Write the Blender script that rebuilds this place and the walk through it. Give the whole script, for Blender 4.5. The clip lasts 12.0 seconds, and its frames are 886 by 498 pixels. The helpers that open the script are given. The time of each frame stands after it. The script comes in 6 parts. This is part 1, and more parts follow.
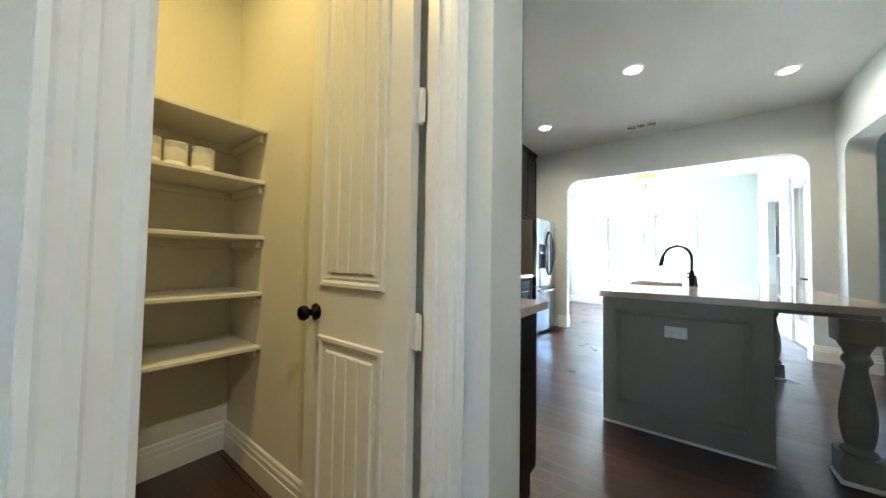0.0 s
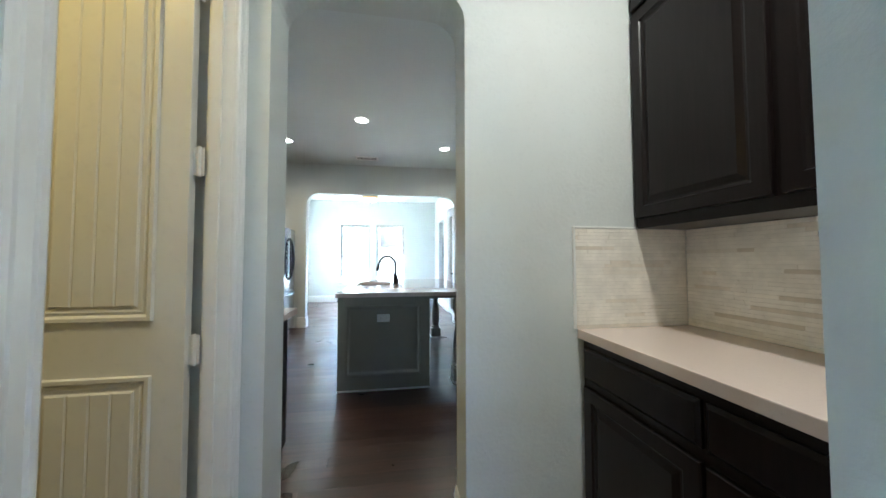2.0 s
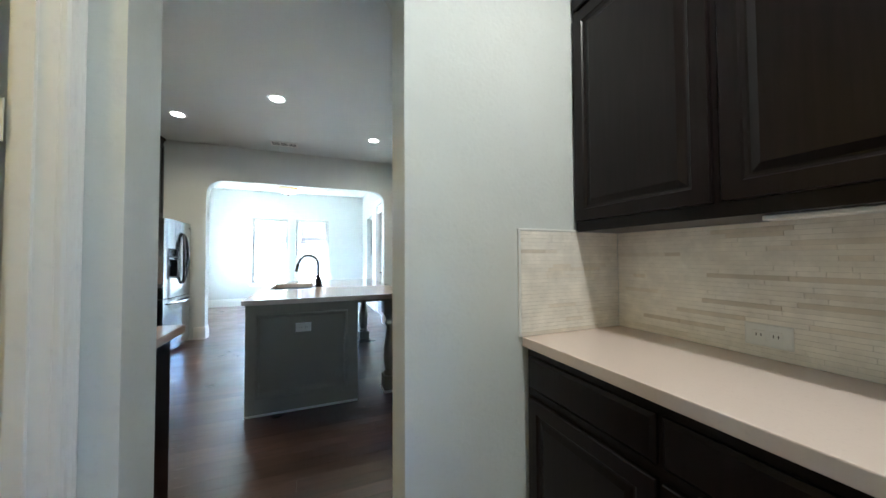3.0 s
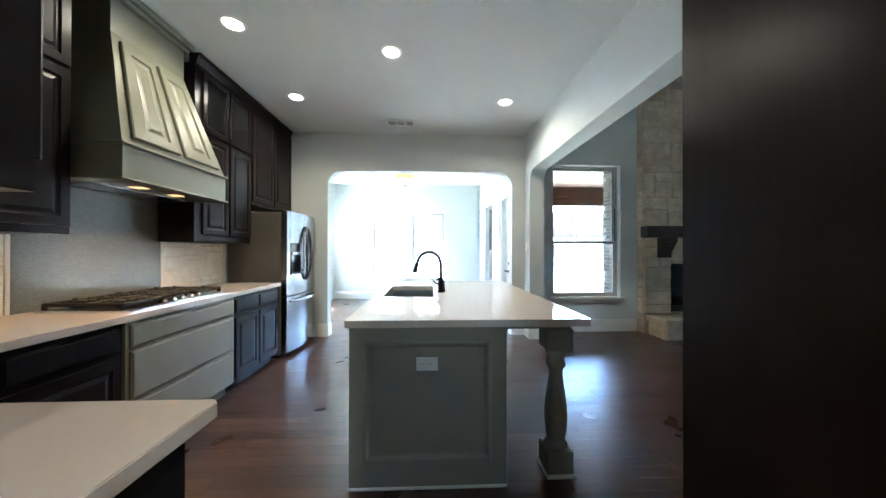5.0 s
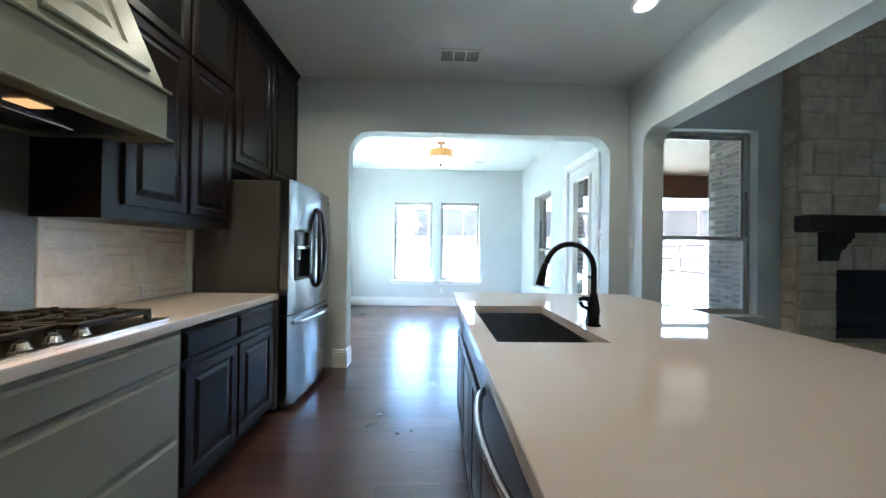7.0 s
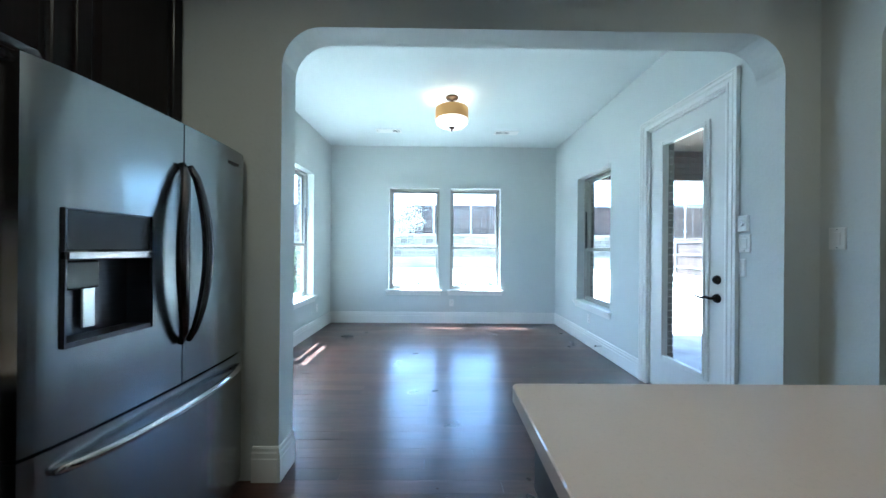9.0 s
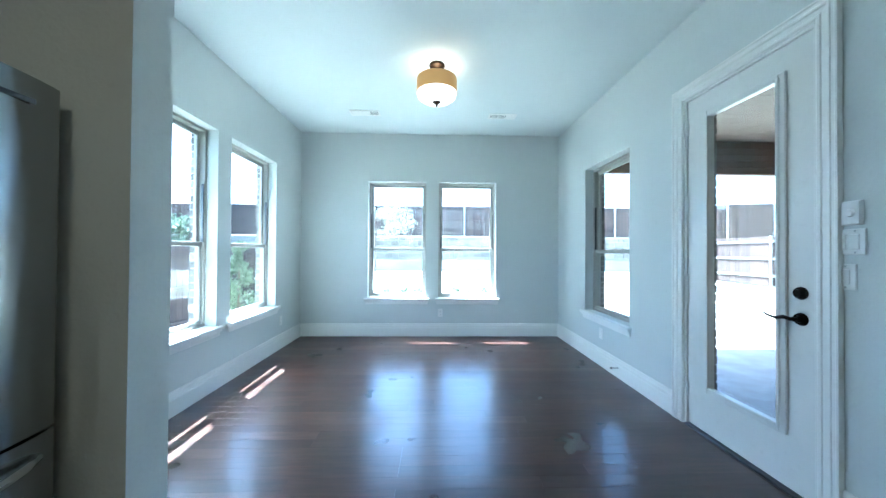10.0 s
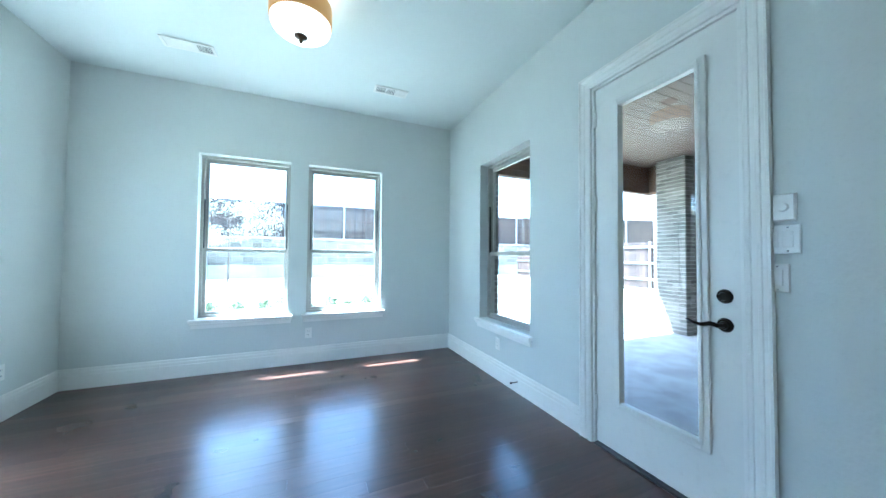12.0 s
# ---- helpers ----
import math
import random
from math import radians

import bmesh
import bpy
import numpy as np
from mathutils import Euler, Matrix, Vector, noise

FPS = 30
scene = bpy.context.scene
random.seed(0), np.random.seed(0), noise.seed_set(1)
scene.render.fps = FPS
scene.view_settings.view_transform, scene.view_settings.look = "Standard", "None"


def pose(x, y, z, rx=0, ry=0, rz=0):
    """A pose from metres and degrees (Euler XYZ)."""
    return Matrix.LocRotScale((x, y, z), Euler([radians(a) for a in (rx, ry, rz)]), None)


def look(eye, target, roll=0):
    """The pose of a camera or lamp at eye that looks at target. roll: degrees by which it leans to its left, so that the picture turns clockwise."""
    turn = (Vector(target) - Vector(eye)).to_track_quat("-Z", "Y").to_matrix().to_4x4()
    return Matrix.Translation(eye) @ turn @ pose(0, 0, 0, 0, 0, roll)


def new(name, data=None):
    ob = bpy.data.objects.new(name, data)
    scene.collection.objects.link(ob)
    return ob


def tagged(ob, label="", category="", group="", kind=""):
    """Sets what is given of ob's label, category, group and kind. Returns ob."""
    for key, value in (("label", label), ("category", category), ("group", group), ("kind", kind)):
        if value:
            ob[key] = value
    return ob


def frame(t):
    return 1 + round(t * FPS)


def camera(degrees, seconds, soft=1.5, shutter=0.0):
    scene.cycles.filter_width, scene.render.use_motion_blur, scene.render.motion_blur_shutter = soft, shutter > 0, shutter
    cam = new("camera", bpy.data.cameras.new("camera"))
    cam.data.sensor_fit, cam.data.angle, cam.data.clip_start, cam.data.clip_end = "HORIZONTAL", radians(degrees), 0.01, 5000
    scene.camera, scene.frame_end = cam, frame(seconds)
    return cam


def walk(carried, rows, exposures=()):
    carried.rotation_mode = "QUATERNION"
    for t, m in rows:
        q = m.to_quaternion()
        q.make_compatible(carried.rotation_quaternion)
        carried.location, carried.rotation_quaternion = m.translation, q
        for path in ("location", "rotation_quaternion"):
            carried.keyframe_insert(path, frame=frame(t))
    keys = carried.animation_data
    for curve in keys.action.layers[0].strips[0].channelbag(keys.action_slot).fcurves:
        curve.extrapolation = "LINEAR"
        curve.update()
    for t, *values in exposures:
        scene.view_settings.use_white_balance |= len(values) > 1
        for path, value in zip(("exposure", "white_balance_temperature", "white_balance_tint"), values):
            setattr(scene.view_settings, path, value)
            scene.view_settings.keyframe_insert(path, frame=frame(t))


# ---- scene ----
cam = camera(109.4, 12.0)
PATH = [
    (0, (0.675, 0.299, 1.117), (-0.527, 1.897, 1.185), 0.9),
    (0.5, (0.71, 0.099, 1.138), (0.021, 1.974, 1.228), 0.5),
    (1, (0.747, -0.089, 1.166), (0.439, 1.885, 1.254), 0.1),
    (1.5, (0.761, -0.222, 1.189), (0.72, 1.776, 1.275), 0.1),
    (2, (0.757, -0.241, 1.215), (1.062, 1.734, 1.291), -0.1),
    (2.5, (0.77, -0.179, 1.229), (1.418, 1.712, 1.292), -0.1),
    (2.7, (0.765, -0.138, 1.234), (1.511, 1.717, 1.288), -0.3),
    (4.3, (0.737, 0.589, 1.318), (1.192, 2.536, 1.339), -0.0),
    (4.5, (0.724, 0.725, 1.316), (1.046, 2.699, 1.332), -0.1),
    (5, (0.669, 1.101, 1.291), (0.753, 3.099, 1.3), 0.1),
    (5.5, (0.574, 1.498, 1.289), (0.629, 3.498, 1.298), 0.4),
    (6, (0.449, 1.877, 1.269), (0.502, 3.876, 1.277), 0.5),
    (6.5, (0.241, 2.216, 1.246), (0.296, 4.215, 1.256), 0.7),
    (7, (0.057, 2.545, 1.24), (0.11, 4.544, 1.25), 0.8),
    (7.2, (-0.004, 2.685, 1.253), (0.05, 4.684, 1.256), 0.7),
    (8.8, (0.024, 3.983, 1.275), (0.032, 5.983, 1.279), 0.5),
    (9, (0.013, 4.143, 1.275), (0.033, 6.143, 1.277), 0.5),
    (9.5, (0.059, 4.524, 1.28), (0.091, 6.524, 1.283), 0.3),
    (10, (0.126, 4.827, 1.272), (0.182, 6.826, 1.29), 0.4),
    (10.5, (0.178, 5.059, 1.279), (0.267, 7.057, 1.304), 0.4),
    (11, (0.182, 5.235, 1.265), (0.322, 7.23, 1.3), 0.6),
    (11.5, (0.175, 5.392, 1.249), (0.568, 7.352, 1.29), 0.6),
    (12, (0.222, 5.555, 1.242), (1.002, 7.396, 1.297), 0.5),
]
EXPO = [(0.0, 5.9, 5500, 5), (0.5, 5.35, 5400, 5), (1.0, 5.35, 5350, 5.5), (1.5, 5.4, 5250, 5), (2.7, 5.45, 5200, 5), (4.5, 5.5, 5300, 5), (5.0, 5.75, 5200, 4.5), (6.0, 5.45, 5150, 4), (7.2, 4.8, 5000, 2), (8.8, 4.0, 4780, 0), (10.0, 3.97, 4760, -2), (12.0, 4.0, 4750, -3)]
walk(cam, [(r[0], look(*r[1:])) for r in PATH], EXPO)

# ---- light ----
SUN_EL = radians(64.3)
SUN_AZ = radians(-45.0)          # the sun stands at the back left of the walk
world = bpy.data.worlds.new("sky")
scene.world = world
world.use_nodes = True
wn = world.node_tree
wn.nodes.clear()
w_out = wn.nodes.new("ShaderNodeOutputWorld")
w_bg = wn.nodes.new("ShaderNodeBackground")
w_sky = wn.nodes.new("ShaderNodeTexSky")
w_sky.sky_type = "NISHITA"
w_sky.sun_disc = False
w_sky.sun_elevation = SUN_EL
w_sky.sun_rotation = SUN_AZ
w_sky.dust_density = 2.0
w_bg.inputs["Strength"].default_value = 0.12
wn.links.new(w_sky.outputs[0], w_bg.inputs[0])
wn.links.new(w_bg.outputs[0], w_out.inputs[0])
sun_data = bpy.data.lights.new("sun", "SUN")
sun_data.energy = 5.0
sun_data.angle = radians(0.5)
sun_data.color = (1.0, 0.97, 0.91)
sun = new("sun", sun_data)
sun.matrix_world = look((-0.35 * 30, 0.33 * 30, 30), (0, 0, 0))


def disc_lamp(x, y, z, radius, watts, color, name="lamp", spread=150):
    d = bpy.data.lights.new(name, "AREA")
    d.shape, d.size, d.energy, d.color, d.spread = "DISK", radius * 2, watts, color, radians(spread)
    ob = new(name, d)
    ob.location = (x, y, z)
    return ob


WARM = (1.0, 0.82, 0.55)
DOWNLIGHTS = [(-0.862, 3.595), (0.326, 3.887), (-0.865, 4.757), (1.558, 4.772)]
for lx, ly in DOWNLIGHTS:
    disc_lamp(lx, ly, 3.034, 0.06, 0.26, (1.0, 0.76, 0.46), "downlight_lamp")
disc_lamp(-0.62, 0.35, 2.93, 0.09, 0.31, (1.0, 0.66, 0.20), "pantry_lamp", 170)
# No fitting here: unseen fill added to brighten the niche and end wall.
disc_lamp(1.45, 0.15, 3.03, 0.06, 0.50, (1.0, 0.84, 0.64), "hall_fill")
for hy in (3.32, 3.63):
    disc_lamp(-1.31, hy, 1.695, 0.03, 0.06, (1.0, 0.55, 0.2), "hood_lamp", 120)
nook_bulb = bpy.data.lights.new("nook_bulb", "POINT")
nook_bulb.energy, nook_bulb.color, nook_bulb.shadow_soft_size = 0.26, WARM, 0.05
new("nook_bulb", nook_bulb).location = (0.14, 7.80, 2.80)



# ---- materials ----
MATS = {}


def nodes_of(name):
    m = bpy.data.materials.new(name)
    m.use_nodes = True
    t = m.node_tree
    b = t.nodes["Principled BSDF"]
    return m, t, b


def mapped(t, scale, kind="Object"):
    tc = t.nodes.new("ShaderNodeTexCoord")
    mp = t.nodes.new("ShaderNodeMapping")
    mp.inputs["Scale"].default_value = scale
    t.links.new(tc.outputs[kind], mp.inputs["Vector"])
    return mp.outputs["Vector"]


def noise_tex(t, vec, scale, detail=4.0, rough=0.6):
    n = t.nodes.new("ShaderNodeTexNoise")
    n.inputs["Scale"].default_value = scale
    n.inputs["Detail"].default_value = detail
    n.inputs["Roughness"].default_value = rough
    t.links.new(vec, n.inputs["Vector"])
    return n.outputs["Fac"]


def ramp(t, fac, stops):
    r = t.nodes.new("ShaderNodeValToRGB")
    el = r.color_ramp.elements
    while len(el) < len(stops):
        el.new(0.5)
    for e, (p, c) in zip(el, stops):
        e.position, e.color = p, (*c, 1)
    t.links.new(fac, r.inputs["Fac"])
    return r.outputs["Color"]


def mix(t, a, b, fac, mode="MIX"):
    n = t.nodes.new("ShaderNodeMix")
    n.data_type, n.blend_type = "RGBA", mode
    for key, v in ((0, fac), (6, a), (7, b)):
        if isinstance(v, (int, float)):
            n.inputs[key].default_value = v
        elif isinstance(v, tuple):
            n.inputs[key].default_value = (*v, 1)
        else:
            t.links.new(v, n.inputs[key])
    return n.outputs[2]


def bump(t, b, fac, strength, dist):
    n = t.nodes.new("ShaderNodeBump")
    n.inputs["Strength"].default_value = strength
    n.inputs["Distance"].default_value = dist
    t.links.new(fac, n.inputs["Height"])
    t.links.new(n.outputs[0], b.inputs["Normal"])


def shade(c, k):
    return tuple(min(1, v * k) for v in c)


def painted(name, color, rough=0.5, tex=60.0, strength=0.15, dist=0.002, vary=0.06, coat=0.0):
    """Paint with a fine relief and a faint unevenness at two scales."""
    m, t, b = nodes_of(name)
    v = mapped(t, (1, 1, 1))
    big, fine = noise_tex(t, v, 1.3), noise_tex(t, v, tex)
    b.inputs["Roughness"].default_value = rough
    t.links.new(mix(t, ramp(t, big, [(0.3, shade(color, 1 - vary)), (0.7, shade(color, 1 + vary))]), shade(color, 0.93), ramp(t, fine, [(0.55, (0, 0, 0)), (0.8, (1, 1, 1))])), b.inputs["Base Color"])
    b.inputs["Coat Weight"].default_value = coat
    bump(t, b, fine, strength, dist)
    return m


def metal(name, color, rough, streak=(1, 1, 60), metallic=1.0, vary=0.1, wave=0.0):
    m, t, b = nodes_of(name)
    f = noise_tex(t, mapped(t, streak), 6.0)
    b.inputs["Metallic"].default_value = metallic
    t.links.new(ramp(t, f, [(0.3, shade(color, 1 - vary)), (0.7, shade(color, 1 + vary))]), b.inputs["Base Color"])
    b.inputs["Roughness"].default_value = rough
    if wave:
        bump(t, b, noise_tex(t, mapped(t, (1, 8.0, 0.8)), 1.0, 2), wave, 0.02)
    return m


def emitter(name, color, strength):
    m, t, b = nodes_of(name)
    b.inputs["Base Color"].default_value = (*color, 1)
    b.inputs["Emission Color"].default_value = (*color, 1)
    b.inputs["Emission Strength"].default_value = strength
    return m


def plank_wood():
    """Dark stained boards; every board its own tone, long grain across the room, worn satin varnish."""
    m, t, b = nodes_of("floor_wood")
    oi = t.nodes.new("ShaderNodeObjectInfo")
    geo = t.nodes.new("ShaderNodeNewGeometry")
    add = t.nodes.new("ShaderNodeMath")
    t.links.new(oi.outputs["Random"], add.inputs[0])
    t.links.new(geo.outputs["Random Per Island"], add.inputs[1])
    fr = t.nodes.new("ShaderNodeMath")
    fr.operation = "FRACT"
    t.links.new(add.outputs[0], fr.inputs[0])
    tc = t.nodes.new("ShaderNodeTexCoord")
    mp = t.nodes.new("ShaderNodeMapping")
    mp.inputs["Scale"].default_value = (1.2, 14, 14)
    comb = t.nodes.new("ShaderNodeCombineXYZ")
    sc = t.nodes.new("ShaderNodeMath")
    sc.operation = "MULTIPLY"
    sc.inputs[1].default_value = 40
    t.links.new(fr.outputs[0], sc.inputs[0])
    t.links.new(sc.outputs[0], comb.inputs[0])
    t.links.new(sc.outputs[0], comb.inputs[2])
    t.links.new(comb.outputs[0], mp.inputs["Location"])
    t.links.new(geo.outputs["Position"], mp.inputs["Vector"])
    grain = noise_tex(t, mp.outputs[0], 3.0, 6, 0.6)
    tone = ramp(t, fr.outputs[0], [(0.0, (0.034, 0.0142, 0.0095)), (0.45, (0.052, 0.0225, 0.0150)), (0.8, (0.062, 0.0280, 0.0192)), (1.0, (0.084, 0.041, 0.029))])
    dark = ramp(t, grain, [(0.22, (0.58, 0.56, 0.54)), (0.78, (1.45, 1.42, 1.40))])
    off = t.nodes.new("ShaderNodeMapping")
    off.inputs["Location"].default_value = (3.31, 7.77, 5.43)
    t.links.new(geo.outputs["Position"], off.inputs["Vector"])
    wear = noise_tex(t, off.outputs["Vector"], 2.2, 3, 0.6)
    blot = ramp(t, wear, [(0.35, (0.78, 0.78, 0.78)), (0.65, (1.15, 1.16, 1.17))])
    t.links.new(mix(t, mix(t, tone, dark, 1.0, "MULTIPLY"), blot, 1.0, "MULTIPLY"), b.inputs["Base Color"])
    t.links.new(ramp(t, wear, [(0.3, (0.26,) * 3), (0.7, (0.40,) * 3)]), b.inputs["Roughness"])
    b.inputs["Coat Weight"].default_value = 0.4
    t.links.new(ramp(t, fr.outputs[0], [(0.0, (0.14,) * 3), (1.0, (0.26,) * 3)]), b.inputs["Coat Roughness"])
    bump(t, b, grain, 0.12, 0.0010)
    return m


def dark_wood(name, color, rough=0.32, spec=0.5):
    m, t, b = nodes_of(name)
    b.inputs["Specular IOR Level"].default_value = spec
    g = noise_tex(t, mapped(t, (22, 22, 1.3)), 2.5, 8, 0.65)
    s = noise_tex(t, mapped(t, (1, 1, 1)), 1.7)
    t.links.new(mix(t, ramp(t, g, [(0.3, shade(color, 0.65)), (0.7, shade(color, 1.4))]), shade(color, 1.5), ramp(t, s, [(0.5, (0, 0, 0)), (0.9, (0.6,) * 3)])), b.inputs["Base Color"])
    b.inputs["Roughness"].default_value = rough
    bump(t, b, g, 0.1, 0.001)
    return m


def stone_like(name, stops, scale=6.0, rough=0.8, relief=0.6, dist=0.01, per=True, grain=45.0, blotch=1.0):
    """Stone or brick; each piece has its own tone, with blotches and a coarse face."""
    m, t, b = nodes_of(name)
    v = mapped(t, (1, 1, 1))
    oi = t.nodes.new("ShaderNodeObjectInfo")
    geo = t.nodes.new("ShaderNodeNewGeometry")
    add = t.nodes.new("ShaderNodeMath")
    fr = t.nodes.new("ShaderNodeMath")
    fr.operation = "FRACT"
    t.links.new(oi.outputs["Random"], add.inputs[0])
    t.links.new(geo.outputs["Random Per Island"], add.inputs[1])
    t.links.new(add.outputs[0], fr.inputs[0])
    base = ramp(t, fr.outputs[0] if per else noise_tex(t, v, scale * 0.3), stops)
    n1, n2 = noise_tex(t, v, scale), noise_tex(t, v, grain, 6, 0.7)
    blot = ramp(t, n1, [(0.35, (1 - 0.22 * blotch, 1 - 0.24 * blotch, 1 - 0.28 * blotch)), (0.65, (1 + 0.1 * blotch, 1 + 0.09 * blotch, 1 + 0.08 * blotch))])
    fine = ramp(t, n2, [(0.3, (0.85,) * 3), (0.7, (1.08,) * 3)])
    t.links.new(mix(t, mix(t, base, blot, 1.0, "MULTIPLY"), fine, 1.0, "MULTIPLY"), b.inputs["Base Color"])
    b.inputs["Roughness"].default_value = rough
    bump(t, b, mix(t, n1, n2, 0.4), relief, dist)
    return m


def hex_mosaic():
    m, t, b = nodes_of("hex_mosaic")
    v = mapped(t, (1, 1, 1))
    vo = t.nodes.new("ShaderNodeTexBrick")
    vo.inputs["Scale"].default_value = 1.0
    vo.inputs["Brick Width"].default_value = 0.022
    vo.inputs["Row Height"].default_value = 0.0125
    vo.inputs["Mortar Size"].default_value = 0.0011
    vo.inputs["Mortar Smooth"].default_value = 0.6
    vo.inputs["Color1"].default_value = (0.15, 0.17, 0.175, 1)
    vo.inputs["Color2"].default_value = (0.175, 0.20, 0.205, 1)
    vo.inputs["Mortar"].default_value = (0.11, 0.12, 0.125, 1)
    sep = t.nodes.new("ShaderNodeSeparateXYZ")
    com = t.nodes.new("ShaderNodeCombineXYZ")
    t.links.new(v, sep.inputs[0])
    t.links.new(sep.outputs["Y"], com.inputs["X"])
    t.links.new(sep.outputs["Z"], com.inputs["Y"])
    t.links.new(com.outputs[0], vo.inputs["Vector"])
    t.links.new(vo.outputs["Color"], b.inputs["Base Color"])
    b.inputs["Roughness"].default_value = 0.22
    inv = t.nodes.new("ShaderNodeMath")
    inv.operation = "SUBTRACT"
    inv.inputs[0].default_value = 1.0
    t.links.new(vo.outputs["Fac"], inv.inputs[1])
    bump(t, b, inv.outputs[0], 0.4, 0.001)
    return m


def glass(name="glass", tint=(0.96, 0.98, 0.97)):
    m, t, b = nodes_of(name)
    b.inputs["Base Color"].default_value = (*tint, 1)
    b.inputs["Roughness"].default_value = 0.0
    b.inputs["Transmission Weight"].default_value = 1.0
    b.inputs["IOR"].default_value = 1.45
    return m


def leafy(name, a, c):
    m, t, b = nodes_of(name)
    geo = t.nodes.new("ShaderNodeNewGeometry")
    t.links.new(ramp(t, geo.outputs["Random Per Island"], [(0.0, a), (1.0, c)]), b.inputs["Base Color"])
    b.inputs["Roughness"].default_value = 0.6
    return m


def grass_mat():
    m, t, b = nodes_of("lawn")
    v = mapped(t, (1, 1, 1))
    big, fine = noise_tex(t, v, 0.35), noise_tex(t, v, 18.0, 8, 0.8)
    c = mix(t, ramp(t, big, [(0.35, (0.30, 0.31, 0.22)), (0.65, (0.46, 0.44, 0.36))]), (0.50, 0.48, 0.40), ramp(t, fine, [(0.4, (0, 0, 0)), (0.7, (0.8,) * 3)]))
    t.links.new(c, b.inputs["Base Color"])
    b.inputs["Roughness"].default_value = 0.95
    bump(t, b, fine, 0.8, 0.03)
    return m


WALL = painted("wall_paint", (0.635, 0.664, 0.646), 0.75, 55.0, 0.35, 0.004, 0.02)
CEIL = painted("ceiling_paint", (0.68, 0.725, 0.72), 0.85, 70.0, 0.3, 0.003, 0.02)
TRIM = painted("trim_paint", (0.80, 0.80, 0.77), 0.32, 30.0, 0.04, 0.001, 0.02)
DOORP = painted("door_paint", (0.76, 0.76, 0.73), 0.35, 30.0, 0.04, 0.001, 0.02)
PANTRYP = painted("pantry_paint", (0.72, 0.70, 0.62), 0.7, 55.0, 0.3, 0.003, 0.02)
SAGE = painted("sage_paint", (0.245, 0.232, 0.178), 0.36, 40.0, 0.04, 0.001, 0.03)
HOODP = painted("hood_paint", (0.185, 0.187, 0.137), 0.38, 40.0, 0.04, 0.001, 0.03)
ESPRESSO = dark_wood("espresso_wood", (0.009, 0.006, 0.0055), 0.28, 0.22)
MANTELW = dark_wood("mantel_wood", (0.020, 0.012, 0.010), 0.55)
BEAMW = dark_wood("beam_wood", (0.030, 0.018, 0.013), 0.6)
FLOORW = plank_wood()
QUARTZ = painted("quartz", (0.65, 0.555, 0.495), 0.03, 120.0, 0.0, 0.0001, 0.03)
QUARTZ.node_tree.nodes["Principled BSDF"].inputs["IOR"].default_value = 1.6
STEEL = metal("brushed_steel", (0.62, 0.64, 0.66), 0.24, (60, 60, 1))
DOORSTEEL = metal("door_steel", (0.38, 0.40, 0.42), 0.23, (60, 90, 1), 1.0, 0.03, 0.22)
TRAYM = metal("tray_steel", (0.07, 0.068, 0.066), 0.3)
STEELD = metal("dark_steel", (0.10, 0.10, 0.11), 0.3)
SINKM = metal("sink_steel", (0.30, 0.32, 0.34), 0.35, (1, 30, 1))
CHROME = metal("polished_steel", (0.75, 0.75, 0.75), 0.12)
GUNMETAL = metal("handle_metal", (0.11, 0.10, 0.10), 0.22)
BRONZE = metal("oiled_bronze", (0.022, 0.018, 0.016), 0.35)
BRASS = metal("antique_bronze", (0.085, 0.058, 0.036), 0.4)
IRON = painted("cast_iron", (0.012, 0.012, 0.012), 0.55, 90.0, 0.3, 0.001)
FRIDGESIDE = painted("fridge_side", (0.10, 0.092, 0.083), 0.4, 150.0, 0.2, 0.001)
BLACK = painted("black_plastic", (0.012, 0.012, 0.013), 0.2, 60.0, 0.0)
WHITEP = painted("white_plastic", (0.80, 0.80, 0.77), 0.3, 60.0, 0.0)
SLOT = painted("dark_slot", (0.03, 0.03, 0.03), 0.6, 60.0, 0.0)
HEX = hex_mosaic()
STRIP = stone_like("strip_tile", [(0.0, (0.80, 0.74, 0.64)), (0.07, (0.90, 0.86, 0.78)), (0.90, (0.95, 0.91, 0.83)), (0.965, (0.84, 0.77, 0.66)), (1.0, (0.68, 0.61, 0.51))], 3.0, 0.18, 0.04, 0.001, True, 12.0, 0.2)
GROUT = painted("grout", (0.74, 0.70, 0.63), 0.8)
LIME = stone_like("limestone", [(0.0, (0.62, 0.52, 0.38)), (0.5, (0.68, 0.58, 0.44)), (1.0, (0.73, 0.64, 0.50))], 7.0, 0.85, 0.6, 0.008)
LIMEG = stone_like("stone_mortar", [(0.0, (0.46, 0.38, 0.28)), (1.0, (0.52, 0.44, 0.33))], 20.0, 0.9, 0.5, 0.004, False)
BRICK = stone_like("brick", [(0.0, (0.10, 0.092, 0.085)), (0.3, (0.16, 0.145, 0.13)), (0.7, (0.22, 0.20, 0.18)), (1.0, (0.32, 0.295, 0.27))], 20.0, 0.85, 0.6, 0.004)
MORTAR = stone_like("mortar", [(0.0, (0.50, 0.48, 0.44)), (1.0, (0.58, 0.56, 0.52))], 25.0, 0.9, 0.4, 0.003, False)
RETAIN = stone_like("retaining_stone", [(0.0, (0.15, 0.135, 0.115)), (0.25, (0.22, 0.20, 0.175)), (1.0, (0.29, 0.27, 0.24))], 2.0, 0.9, 0.8, 0.03)
PATIOC = painted("patio_ceiling_stain", (0.075, 0.046, 0.032), 0.7, 30.0, 0.1, 0.001, 0.06)
CEDAR = dark_wood("cedar_boards", (0.064, 0.028, 0.0145), 0.8, 0.1)
